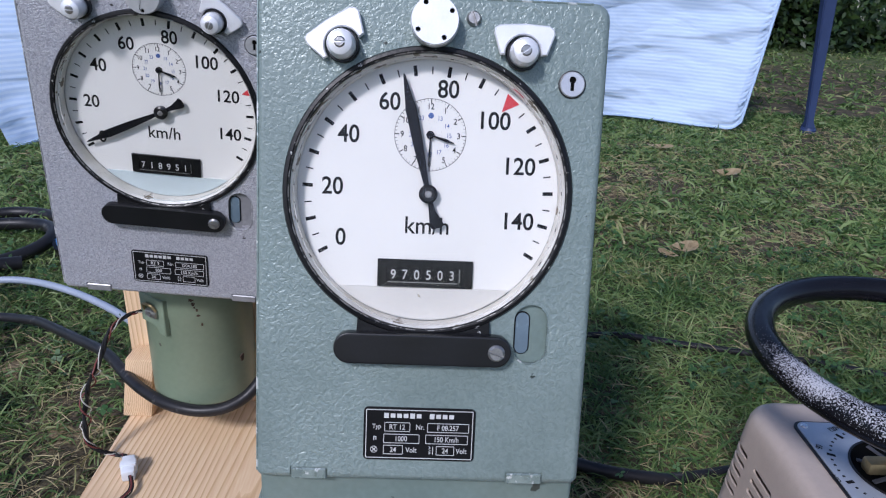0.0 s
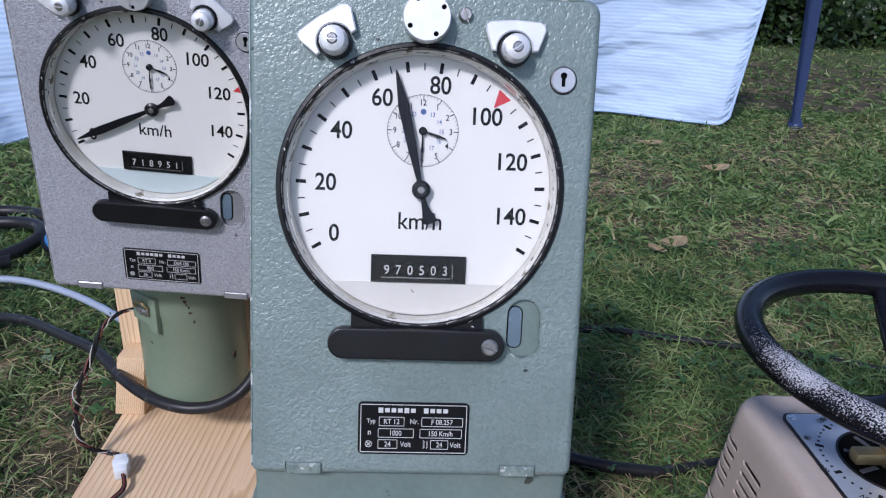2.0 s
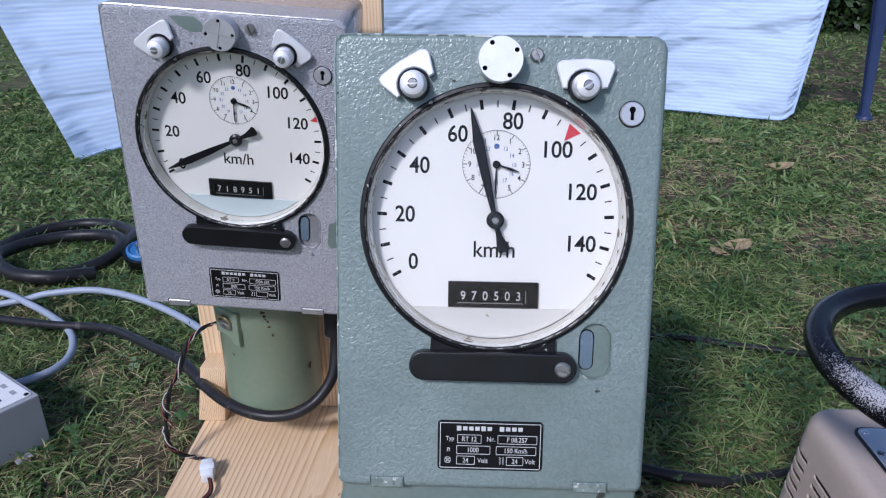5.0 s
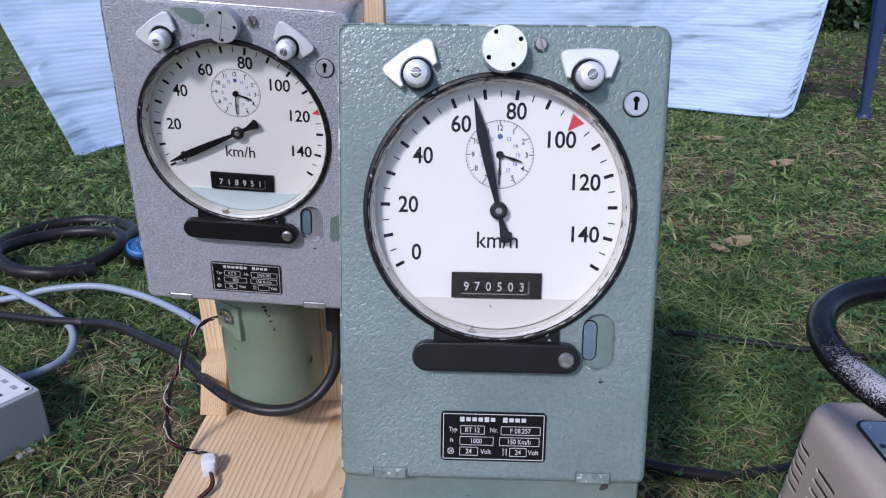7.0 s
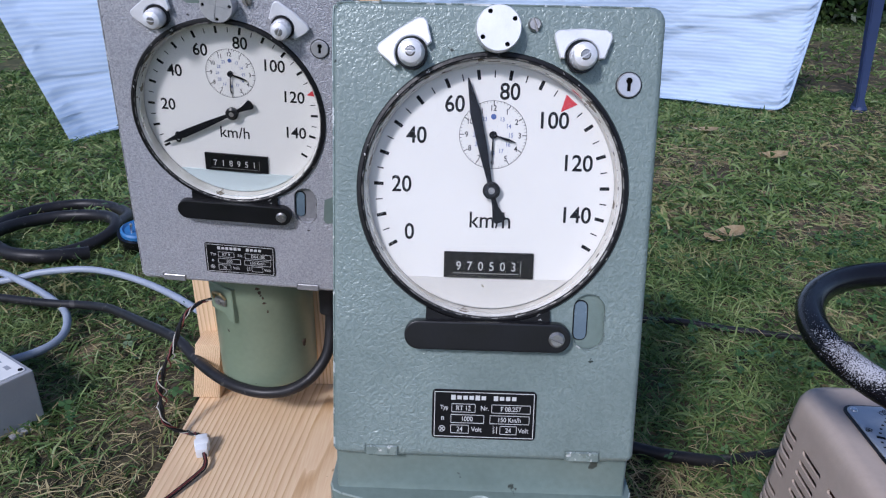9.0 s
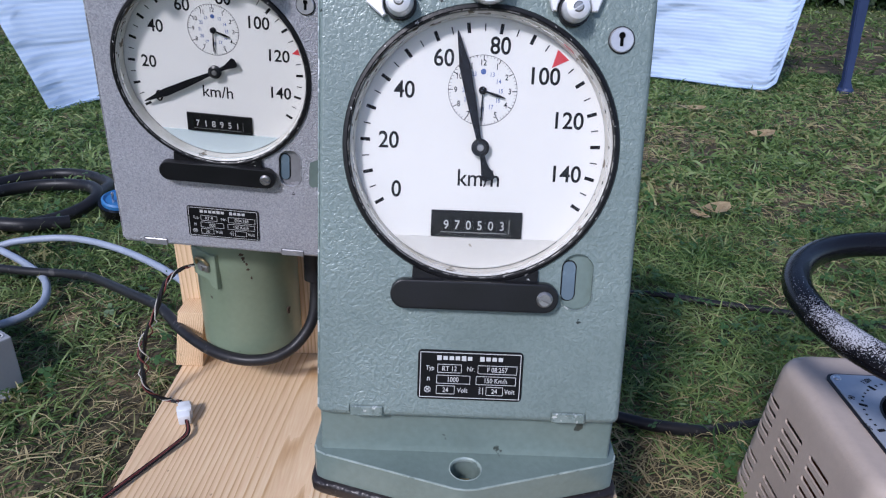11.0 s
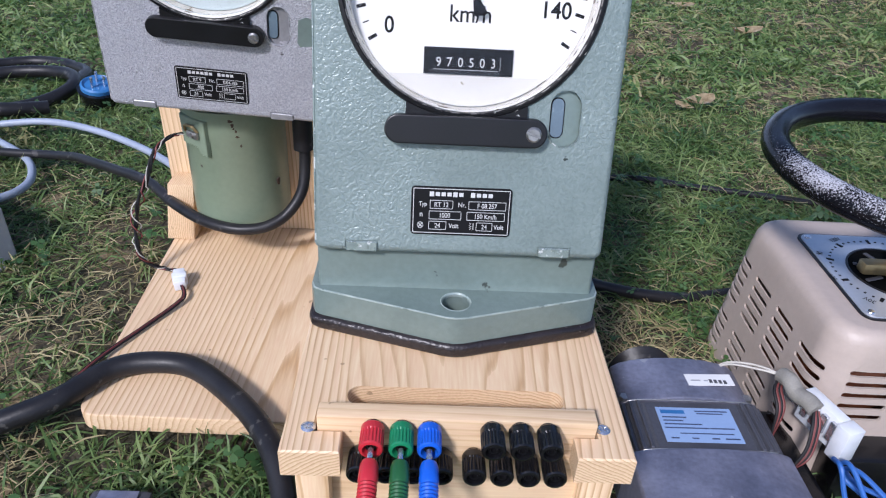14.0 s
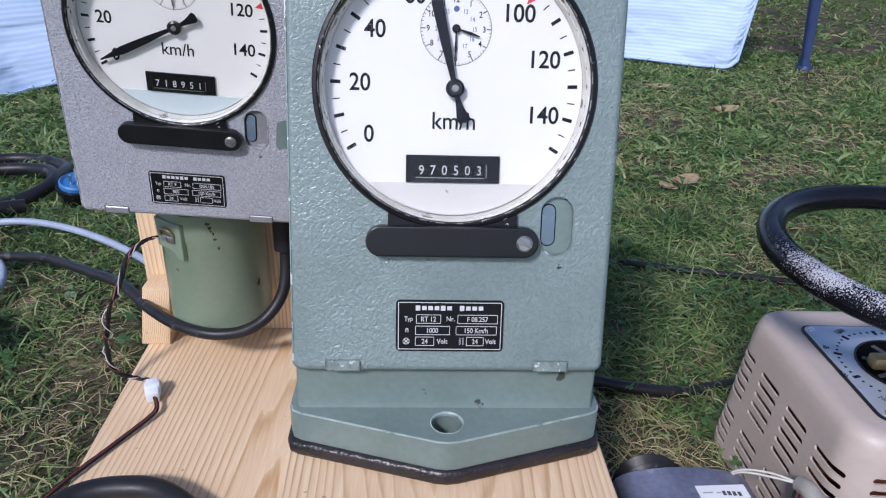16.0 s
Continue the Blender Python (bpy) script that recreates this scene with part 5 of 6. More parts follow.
LEAN = 14.0
GREEN_POSE = pose(0, 0, 0.45, -LEAN)
GREEN_ROWS = (("Typ", -0.0290, -0.1580, 0.0042), ("RT 12", -0.0150, -0.1577, 0.0036), ("Nr.", 0.0005, -0.1575, 0.0036), ("F 08.257", 0.0195, -0.1577, 0.0036),
              ("n", -0.0300, -0.1660, 0.0028), ("1000", -0.0120, -0.1660, 0.0036), ("150 Km/h", 0.0188, -0.1660, 0.0036),
              ("24", -0.0175, -0.1740, 0.0036), ("Volt", -0.0052, -0.1740, 0.0036), ("24", 0.0180, -0.1740, 0.0036), ("Volt", 0.0290, -0.1740, 0.0036))
green = speedometer(pose(0, 0, 0.185), GREEN_POSE, GREEN, GREEN_SMOOTH,
                    "green hammertone railway speedometer with a white dial on a pine stand", radians(-13.5), 100, "970503",
                    ((-0.0565, radians(33)), (0.0555, radians(0))), radians(30), GREEN_ROWS, CREAM, False)
# its sloping foot and flange
build_frame(green, Matrix())
wedge = prism([(-0.0540, 0.222), (-0.0527, 0.2262), (-0.0516, 0.2320), (-0.0495, 0.2595), (0.066, 0.2285), (0.072, 0.222)], -0.1105, 0.1105, 0.003, 3)
part("foot", turned(Matrix(((0, 1, 0, 0), (1, 0, 0, 0), (0, 0, 1, 0), (0, 0, 0, 1))), wedge), GREEN_SMOOTH, green)
FLANGE = [(-0.1165, -0.0500), (-0.1140, -0.0565), (-0.1080, -0.0600), (-0.008, -0.0905), (0.0, -0.0915), (0.008, -0.0905), (0.1080, -0.0600), (0.1140, -0.0565), (0.1165, -0.0500),
          (0.1165, 0.085), (-0.1165, 0.085)]
part("flange", cut(slab(FLANGE, 0.197, 0.2235, 0.0018, 2), [turned(TO_UP, lathe([(0, 0.205), (0.0118, 0.205), (0.0118, 0.26), (0, 0.26)], 0.0, 0.0705, 32))]), GREEN_SMOOTH, green)
# Pale strip: worn paint, with the edge's highlight put into its colour.
front_edge = [(x * 0.9925, y + 0.0004, 0.2228) for x, y in FLANGE[:9]]
part("flange_edge", tube(front_edge, 0.0008, 8, 0), GREEN_EDGE, green, "worn edge of the flange with its highlight painted on")
part("gasket", slab([(x * 1.025, y - 0.0035) for x, y in FLANGE], 0.185, 0.1975, 0.004, 3), GASKET, green, "worn black rubber base")
part("hole_lining", turned(TO_UP, lathe([(0.0118, 0.2205), (0.0124, 0.2238), (0.0118, 0.2240), (0.0111, 0.2228), (0.0112, 0.2205)], 0.0, 0.0705, 32, closed=True)), GREEN_EDGE, green, "bright rim of the bolt hole")
part("flange_screw", turned(TO_UP, lathe([(0, 0.205), (0.007, 0.205), (0.007, 0.2085), (0.005, 0.2095), (0, 0.2095)], 0.0, 0.0705, 6)), BRASS, green)

GREY_POSE = Matrix.Translation((-0.2481, 0.2055, 0.4545)) @ Matrix.Rotation(radians(1.0), 4, "Z") @ Matrix.Rotation(radians(6.8), 4, "X") @ Matrix.Rotation(radians(3.86), 4, "Y")
GREY_ROWS = (("Typ", -0.0290, -0.1580, 0.0042), ("RT 9", -0.0150, -0.1577, 0.0036), ("Nr.", 0.0005, -0.1575, 0.0036), ("D04.185", 0.0195, -0.1577, 0.0036),
             ("n", -0.0300, -0.1660, 0.0028), ("800", -0.0120, -0.1660, 0.0036), ("150 Km/h", 0.0188, -0.1660, 0.0036),
             ("36", -0.0175, -0.1740, 0.0036), ("Volt", -0.0052, -0.1740, 0.0036), ("Volt", 0.0290, -0.1740, 0.0036))
grey = speedometer(pose(-0.25, 0.27, 0.235), GREY_POSE, GREY, GREY_SMOOTH,
                   "grey hammertone railway speedometer screwed to an upright pine plank", radians(-117), 120, "718951",
                   ((-0.0565, radians(36)), (0.0555, radians(-36))), radians(0), GREY_ROWS, PALE, True,
                   ([(0.092, -0.082), (0.091, -0.106), (0.094, -0.110), (0.106, -0.108), (0.107, -0.080), (0.100, -0.078)],
                    [(-0.048, 0.117), (-0.040, 0.109), (-0.030, 0.104), (-0.017, 0.105), (-0.019, 0.113), (-0.026, 0.118)]))


def drive_can(holder):
    cx, cy, r = -0.2715, 0.318, 0.0622
    build_frame(holder, Matrix())
    can = [(0, 0.087), (r - 0.003, 0.087), (r, 0.090), (r, 0.205), (r + 0.0012, 0.207), (r + 0.0012, 0.2405), (0, 0.2435)]
    body = part("drive_can", turned(pose(cx, cy, 0), turned(TO_UP, lathe(can, 0, 0, 72))), CAN_GREEN, holder, "olive green painted metal can")
    place = pose(cx, cy, 0.010, 0, 0, -34)
    pts = [(-0.021, 0.222), (0.022, 0.220), (0.022, 0.176), (0.012, 0.176), (0.006, 0.184), (-0.019, 0.186)]
    for k, (a, z, w, h) in enumerate(((13, 0.2265, 0.0018, 0.0030), (16, 0.2190, 0.0012, 0.0022), (11, 0.2320, 0.0028, 0.0016), (17, 0.2120, 0.0022, 0.0011), (20, 0.2000, 0.0010, 0.0014), (14, 0.2225, 0.0011, 0.0012), (62, 0.140, 0.0025, 0.006))):
        scab = [(w * (1 + 0.35 * math.sin(q * 3 + k)) * math.cos(q), z + h * (1 + 0.3 * math.cos(q * 2 + k)) * math.sin(q)) for q in [2 * math.pi * n / 11 for n in range(11)]]
        part("rust_mark", turned(pose(cx, cy, 0, 0, 0, a), prism(scab, -r - 0.0016, -r + 0.002)), RUST, body, "dark rust where the paint has flaked")
    part("clasp_plate", turned(place, prism(pts[::-1], -r - 0.0032, -r + 0.004, 0.001, 1)), CAN_GREEN, body)
    part("clasp", turned(place, box(-0.006, 0.013, -r - 0.008, -r - 0.003, 0.197, 0.206, 0.002)), STEEL, body, "small tarnished clasp")
    part("clasp_loop", turned(place, tube([(-0.010, -r - 0.005, 0.203), (-0.006, -r - 0.008, 0.212), (0.007, -r - 0.008, 0.213), (0.012, -r - 0.005, 0.206)], 0.0017, 8)), BRASS, body)
    part("screw", turned(place, lathe([(0, -r - 0.010), (0.003, -r - 0.010), (0.003, -r), (0, -r)], 0.004, 0.2015, 12)), STEEL, body)


drive_can(grey)

# ---------------------------------------------------------------- variable transformer with handwheel
def transformer():
    m = pose(0.4485, 0.066, 0, 0, 0, -1)
    ob = thing("variable_transformer", m, "beige slotted variable transformer with a scale plate and handwheel", "transformer")
    build_frame(ob, m)
    H = 0.179
    bm = bmesh.new()
    rings = []
    for z, a, b, r, oy in ((0.0, 0.1125, 0.120, 0.034, 0), (0.004, 0.1135, 0.121, 0.034, 0), (H * 0.86, 0.1040, 0.111, 0.032, 0), (H * 0.93, 0.1025, 0.1095, 0.031, 0),
                           (H * 0.97, 0.0998, 0.1065, 0.030, 0), (H * 0.992, 0.0955, 0.1020, 0.028, 0), (H, 0.0890, 0.0955, 0.024, 0)):
        rings.append([bm.verts.new((x, y + oy, z)) for x, y in rounded(-a, a, -b, b, r, 6)])
    for p, q in zip(rings, rings[1:]):
        for i in range(len(p)):
            bm.faces.new((p[i], p[(i + 1) % len(p)], q[(i + 1) % len(q)], q[i]))
    bm.faces.new(rings[-1])
    bm.faces.new(rings[0][::-1])
    cutters = []
    for z in (0.132, 0.1195, 0.107, 0.0945, 0.082, 0.054, 0.0415, 0.029, 0.0165):     # two blocks of rows, slot by slot
        for u in (-0.080, -0.025, 0.030, 0.085):
            for side in (-1, 1):
                cutters.append(turned(pose(side * 0.110, u * (1 + (0.132 - z) * 0.5), z), turned(Matrix.Rotation(math.pi / 2, 4, "Z"), prism(rounded(-0.0195, 0.0195, -0.0030, 0.0030, 0.0028, 4), -0.04, 0.04))))
        for u in (-0.056, 0.0, 0.056):
            if z > 0.08:
                cutters.append(turned(pose(u - 0.004, -0.115, z + 0.006), prism(rounded(-0.0225, 0.0225, -0.0030, 0.0030, 0.0028, 4), -0.04, 0.04)))
    inner = bmesh.new()
    ri = [[inner.verts.new((x, y + oy, z)) for x, y in rounded(-a, a, -b, b, 0.029, 6)] for z, a, b, oy in ((0.003, 0.1112, 0.1185, 0), (H * 0.86, 0.1018, 0.1088, 0), (H - 0.005, 0.0910, 0.0975, 0))]
    for p, q in zip(ri, ri[1:]):
        for i in range(len(p)):
            inner.faces.new((p[i], p[(i + 1) % len(p)], q[(i + 1) % len(q)], q[i]))
    inner.faces.new(ri[-1])
    inner.faces.new(ri[0][::-1])
    tools = bmesh.new()
    for c in cutters:
        me = bpy.data.meshes.new("temp")
        c.to_mesh(me)
        c.free()
        tools.from_mesh(me)
        bpy.data.meshes.remove(me)
    part("housing", cut(bm, [inner, tools]), BEIGE, ob)
    part("winding", turned(TO_UP, lathe([(0.045, 0.01), (0.084, 0.01), (0.088, 0.02), (0.088, 0.10), (0.082, 0.112), (0.045, 0.112)], 0, 0, 96, closed=True,
                                       flute=lambda r, y, i: 1.0 if i % 2 else 0.985)), COPPER, ob)
    # Plain black block set low on the front.
    part("terminal_cover", box(-0.082, 0.085, -0.150, -0.112, 0.004, 0.066, 0.004), KNOB_BLACK, ob)
    # scale plate, spindle and handwheel share one upright axis
    axis = pose(0.4475, 0.057, 0, 0, 0, -1)
    build_frame(ob, axis)
    plate = part("scale_plate", cut(slab(rounded(-0.0680, 0.078, -0.0735, 0.0735, 0.010, 6), H + 0.0005, H + 0.003, 0.0005, 1),
                                    [turned(TO_UP, lathe([(0, H - 0.05), (0.047, H - 0.05), (0.047, H + 0.05), (0, H + 0.05)], 0, 0, 56))]), SCALE_PLATE, ob,
                 "silvery plate with a voltage scale")
    part("plate_border", slab(rounded(-0.0708, 0.0808, -0.0763, 0.0763, 0.012, 6), H + 0.0002, H + 0.0015), BLACK, ob)
    # Flat near-black disc paints the shaded recess; the housing is closed below.
    part("well", turned(TO_UP, lathe([(0, H + 0.0016), (0.046, H + 0.0016), (0.046, H + 0.0022), (0, H + 0.0022)], 0, 0, 48)), SHADE_BLACK, ob)
    part("well_ring", turned(TO_UP, lathe([(0.0470, H + 0.0016), (0.0470, H + 0.0040), (0.0450, H + 0.0040), (0.0450, H + 0.0016)], 0, 0, 56, closed=True)), BLACK, ob)
    for k in range(8):
        a = radians(20 + 45 * k)
        part("winding_tap", turned(Matrix.Rotation(a, 4, "Z"), box(-0.0022, 0.0022, 0.020, 0.040, H + 0.0022, H + 0.0040, 0.0006, 1)), LAMINATE, ob)
    for k in range(41):
        a = radians(-33 - 7.08 * k + 7.08 * 10)
        bold = k % 5 == 0
        w, r0, r1 = (0.0017, 0.0575, 0.0650) if bold else (0.0010, 0.0605, 0.0628)
        shape = [(-w, r0), (-w, r1), (w, r1), (w, r0)]
        part("scale_mark", slab([(x * math.cos(a) + y * math.sin(a), -x * math.sin(a) + y * math.cos(a)) for x, y in shape], H + 0.003, H + 0.0033), PRINT, plate, smooth=False)
    for k, text in ((-27, "120V"), (-62, "90"), (-98, "60V"), (-132, "30V")):
        a = radians(k)
        t = writing(text, 0, 0, 0.0060, 0, 0.8)
        t = turned(Matrix.Translation((0.0712 * math.sin(a), 0.0712 * math.cos(a), H + 0.0032)) @ Matrix.Rotation(-a, 4, "Z") @ Matrix.Rotation(radians(-90), 4, "X"), t)
        part("scale_numeral", t, PRINT, plate, smooth=False)
    for x, y in ((-0.061, 0.066), (-0.061, -0.066), (0.071, 0.066), (0.071, -0.066)):
        part("plate_screw", turned(TO_UP, lathe([(0, H + 0.0045), (0.003, H + 0.0042), (0.0038, H + 0.003), (0, H + 0.003)], x, -y, 16)), CHROME, plate)
    part("shaft", turned(TO_UP, lathe([(0, H), (0.013, H), (0.013, H + 0.03), (0.010, H + 0.034), (0.010, 0.272), (0, 0.272)], 0, 0, 24)), BRASS, ob)
    part("wiper", box(-0.040, -0.010, -0.007, 0.007, H + 0.004, H + 0.017, 0.003), BRASS, ob)
    zw, r = 0.297, 0.1526
    rim = [(0.0055 + r * math.cos(2 * math.pi * k / 72), r * math.sin(2 * math.pi * k / 72), zw) for k in range(72)]
    wheel = part("handwheel", tube(rim, 0.0130, 20, 0, closed=True), WHEEL, ob, "black handwheel with paint worn to bright metal")
    for k in range(3):
        d = Vector((math.cos(radians(-45 + 120 * k)), math.sin(radians(-45 + 120 * k)), 0))
        hub = Vector((0.0055, 0, zw))
        part("spoke", tube([hub + d * 0.018 - Vector((0, 0, 0.042)), hub + d * 0.065 - Vector((0, 0, 0.040)), hub + d * 0.112 - Vector((0, 0, 0.022)), hub + d * 0.146 - Vector((0, 0, 0.004))], 0.0085, 12), WHEEL, wheel)
    part("wheel_hub", turned(TO_UP, lathe([(0, zw - 0.060), (0.021, zw - 0.060), (0.025, zw - 0.054), (0.025, zw - 0.032), (0.019, zw - 0.026), (0, zw - 0.026)], 0.0055, 0, 32)), WHEEL, wheel)
    return ob


transformer()

# ---------------------------------------------------------------- washing machine motor
def motor():
    ob = thing("electric_motor", pose(0.226, -0.07, 0), "grey cast metal electric motor with a blue label", "motor")
    build_frame(ob, Matrix())

    def bell(y0, y1, w, top, dome, bev):
        pts = []
        for k in range(13):
            a = math.pi * k / 12
            pts.append((0.226 + w * math.cos(a), top - dome + dome * math.sin(a) ** 0.8))
        pts += [(0.226 - w, 0.014), (0.226 - w * 0.75, 0.0), (0.226 + w * 0.75, 0.0), (0.226 + w, 0.014)]
        return prism(pts, y0, y1, bev, 2)
    part("end_bell", bell(-0.045, 0.012, 0.064, 0.104, 0.022, 0.004), CAST, ob, "cast aluminium end shield")
    part("end_bell", bell(-0.172, -0.103, 0.071, 0.1035, 0.011, 0.004), CAST, ob, "cast aluminium end shield")
    core = part("stator", prism([(0.226 + x, z) for x, z in ((-0.065, 0.02), (-0.065, 0.089), (-0.057, 0.0985), (0.057, 0.0985), (0.065, 0.089), (0.065, 0.02), (0.05, 0.006), (-0.05, 0.006))][::-1], -0.103, -0.0455, 0.001, 1), LAMINATE, ob)
    for x, top in ((-0.0625, 0.0945), (-0.0570, 0.0990), (-0.0500, 0.1005), (0.0470, 0.1005), (0.0535, 0.1000), (0.0590, 0.0985), (0.0640, 0.0940)):
        part("rail", box(0.226 + x - 0.0019, 0.226 + x + 0.0019, -0.1025, -0.0460, 0.06, top, 0.0008, 1), RAIL, core)
    part("cover_plate", box(0.226 - 0.0445, 0.226 + 0.0420, -0.1028, -0.0460, 0.0970, 0.0987, 0.0006, 1), RAIL, core)
    for y in (-0.1035, -0.0452):
        part("rim_edge", tube([(0.226 - 0.062, y, 0.0950), (0.226 - 0.050, y, 0.0992), (0.226, y, 0.1000), (0.226 + 0.050, y, 0.0992), (0.226 + 0.062, y, 0.0950)], 0.0007, 6), STEEL, core)
    build_frame(ob, pose(0.2245, -0.0745, 0.0992, -90))
    label = part("label", box(-0.0345, 0.0345, -0.0004, 0, -0.0205, 0.0205), BLUE_LABEL, ob, "blue printed type label")
    for cx, cz, w, h, mtl in ((-0.020, 0.0150, 0.022, 0.0055, BLUE_CAP), (0.016, 0.0165, 0.030, 0.0016, LABEL_PRINT), (0.014, 0.0135, 0.024, 0.0016, LABEL_PRINT), (-0.020, 0.0085, 0.022, 0.0016, LABEL_PRINT),
                             (-0.022, 0.0045, 0.018, 0.0016, LABEL_PRINT), (-0.014, 0.0003, 0.034, 0.0016, LABEL_PRINT), (-0.012, -0.0042, 0.040, 0.0016, LABEL_PRINT), (0.020, -0.0042, 0.022, 0.0016, LABEL_PRINT),
                             (0.004, -0.0105, 0.048, 0.0014, LABEL_PRINT), (-0.026, -0.0160, 0.007, 0.0018, LABEL_PRINT), (-0.008, -0.0160, 0.006, 0.0018, LABEL_PRINT), (0.010, -0.0160, 0.007, 0.0018, LABEL_PRINT), (0.025, -0.0160, 0.013, 0.0018, LABEL_PRINT)):
        part("print_bar", bar(cx, cz, w, h * 0.8, -0.0004), mtl, label, smooth=False)
    build_frame(ob, pose(0.251, -0.0205, 0.1020, -90, 0, 2))
    tag = part("paper_tag", box(-0.0225, 0.0225, -0.0022, -0.0016, -0.0075, 0.0075), PAPER, ob, "white paper sticker")
    for k, (cx, w) in enumerate(((-0.014, 0.009), (-0.004, 0.004), (0.0005, 0.003), (0.005, 0.003), (0.0095, 0.003), (0.014, 0.003))):
        part("print_bar", bar(cx, -0.0010 - 0.0005 * k, w, 0.0014 if k < 2 else 0.0048, -0.0023), BOX_GREY if k < 2 else LAMINATE, tag, smooth=False)
    build_frame(ob, Matrix())
    for x, y in ((0.168, -0.035), (0.286, -0.033), (0.166, -0.112), (0.288, -0.114)):
        part("bolt", turned(TO_UP, lathe([(0, 0.094), (0.0045, 0.094), (0.0052, 0.0915), (0.0052, 0.07), (0, 0.07)], x, -y, 6)), STEEL, ob)
    part("pulley", lathe([(0, 0.013), (0.012, 0.013), (0.030, 0.015), (0.033, 0.018), (0.027, 0.024), (0.033, 0.030), (0.030, 0.033), (0, 0.033)], 0.203, 0.068, 40), RUBBER, ob)
    # brush holder, widened to put the dark gap beside it into its black; sleeve, connector block and leads
    part("brush_holder", box(0.287, 0.345, -0.150, 0.000, 0.004, 0.050, 0.010), KNOB_BLACK, ob)
    part("sleeve", tube([(0.3185, -0.022, 0.114), (0.3200, -0.033, 0.117), (0.3225, -0.045, 0.113), (0.3270, -0.057, 0.115), (0.3305, -0.066, 0.113)], 0.0080, 14), GREY_FOAM, ob, "frayed grey cable sleeve")
    turn = pose(0.3385, -0.073, 0.024, 0, 0, 18)
    block = part("connector", turned(turn, box(0.0, 0.0125, -0.012, 0.031, 0.060, 0.094, 0.0015)), NYLON, ob, "white plug block")
    part("connector_cap", turned(turn, box(-0.0050, 0.0128, -0.027, -0.0125, 0.058, 0.0945, 0.0012)), NYLON, ob)
    for k in range(4):
        part("terminal", turned(turn, box(-0.004, -0.0002, -0.012 + 0.010 * k, -0.006 + 0.010 * k, 0.070, 0.090, 0.0005, 1)), CHROME, block)
    for k in range(4):
        mtl = WIRE_RED if k % 2 else WIRE_BLACK
        part("lead", tube([(0.330 + 0.001 * k, -0.064, 0.112), (0.326 + 0.002 * k, -0.076, 0.102), (0.320 + 0.002 * k, -0.088, 0.086 - 0.003 * k), (0.310, -0.094, 0.068)], 0.0016, 8), mtl, ob)
        part("lead", tube([(0.317 + 0.001 * k, -0.022, 0.113), (0.309 + 0.002 * k, -0.032, 0.106), (0.309 + 0.002 * k, -0.047, 0.094), (0.306, -0.058, 0.070)], 0.0016, 8), mtl, ob)
    for k in range(5):
        bow = (0.000, 0.012, -0.004, 0.018, 0.006)[k]
        part("lead", tube([(0.336 + 0.004 * k, -0.102, 0.092 - 0.004 * k), (0.334 + 0.005 * k, -0.116 - bow * 0.3, 0.096 - 0.006 * k + bow), (0.340 + 0.011 * k, -0.132 - bow, 0.070 + bow * 0.5),
                           (0.362 + 0.013 * k, -0.150 + bow * 0.5, 0.036), (0.39 + 0.016 * k, -0.168, 0.006)], 0.0022, 8), WIRE_BLUE, ob)
    for k in range(2):
        part("lead", tube([(0.268, 0.010, 0.092), (0.280, 0.006 - 0.003 * k, 0.104), (0.300, -0.008 - 0.004 * k, 0.113 - 0.001 * k), (0.319, -0.024, 0.115)], 0.0011, 8), WIRE_WHITE, ob)
    return ob


motor()

# ---------------------------------------------------------------- cables and small things
def cable(name, points, r, material, label, group=""):
    return single(name, tube(points, r, 14, 10), material, label, "cable", group)


cable("black_cable", [(-0.62, -0.10, 0.012), (-0.52, -0.075, 0.016), (-0.425, -0.036, 0.036), (-0.382, -0.010, 0.042), (-0.346, 0.034, 0.0435), (-0.302, 0.046, 0.0435), (-0.258, 0.036, 0.0435),
                      (-0.199, -0.014, 0.0435), (-0.163, -0.062, 0.042), (-0.142, -0.110, 0.027), (-0.137, -0.150, 0.014), (-0.15, -0.24, 0.012)], 0.0116, RUBBER,
      "thick black rubber cable arching over the base board")
cable("black_cable", [(-1.10, 0.66, 0.024), (-0.90, 0.60, 0.028), (-0.745, 0.565, 0.032), (-0.66, 0.553, 0.036), (-0.600, 0.520, 0.05), (-0.555, 0.482, 0.062), (-0.486, 0.42, 0.080), (-0.416, 0.36, 0.094), (-0.364, 0.305, 0.093), (-0.32, 0.268, 0.092), (-0.286, 0.251, 0.091), (-0.256, 0.246, 0.0905), (-0.227, 0.25, 0.094), (-0.202, 0.262, 0.107), (-0.184, 0.276, 0.134), (-0.18, 0.288, 0.172), (-0.180, 0.290, 0.22)], 0.0072, RUBBER,
      "black rubber cable looping under the green can")
cable("cable_sleeve", [(-0.181, 0.289, 0.186), (-0.181, 0.290, 0.20), (-0.181, 0.290, 0.22), (-0.181, 0.290, 0.245)], 0.0125, RUBBER, "thick black rubber sleeve round the cable end")
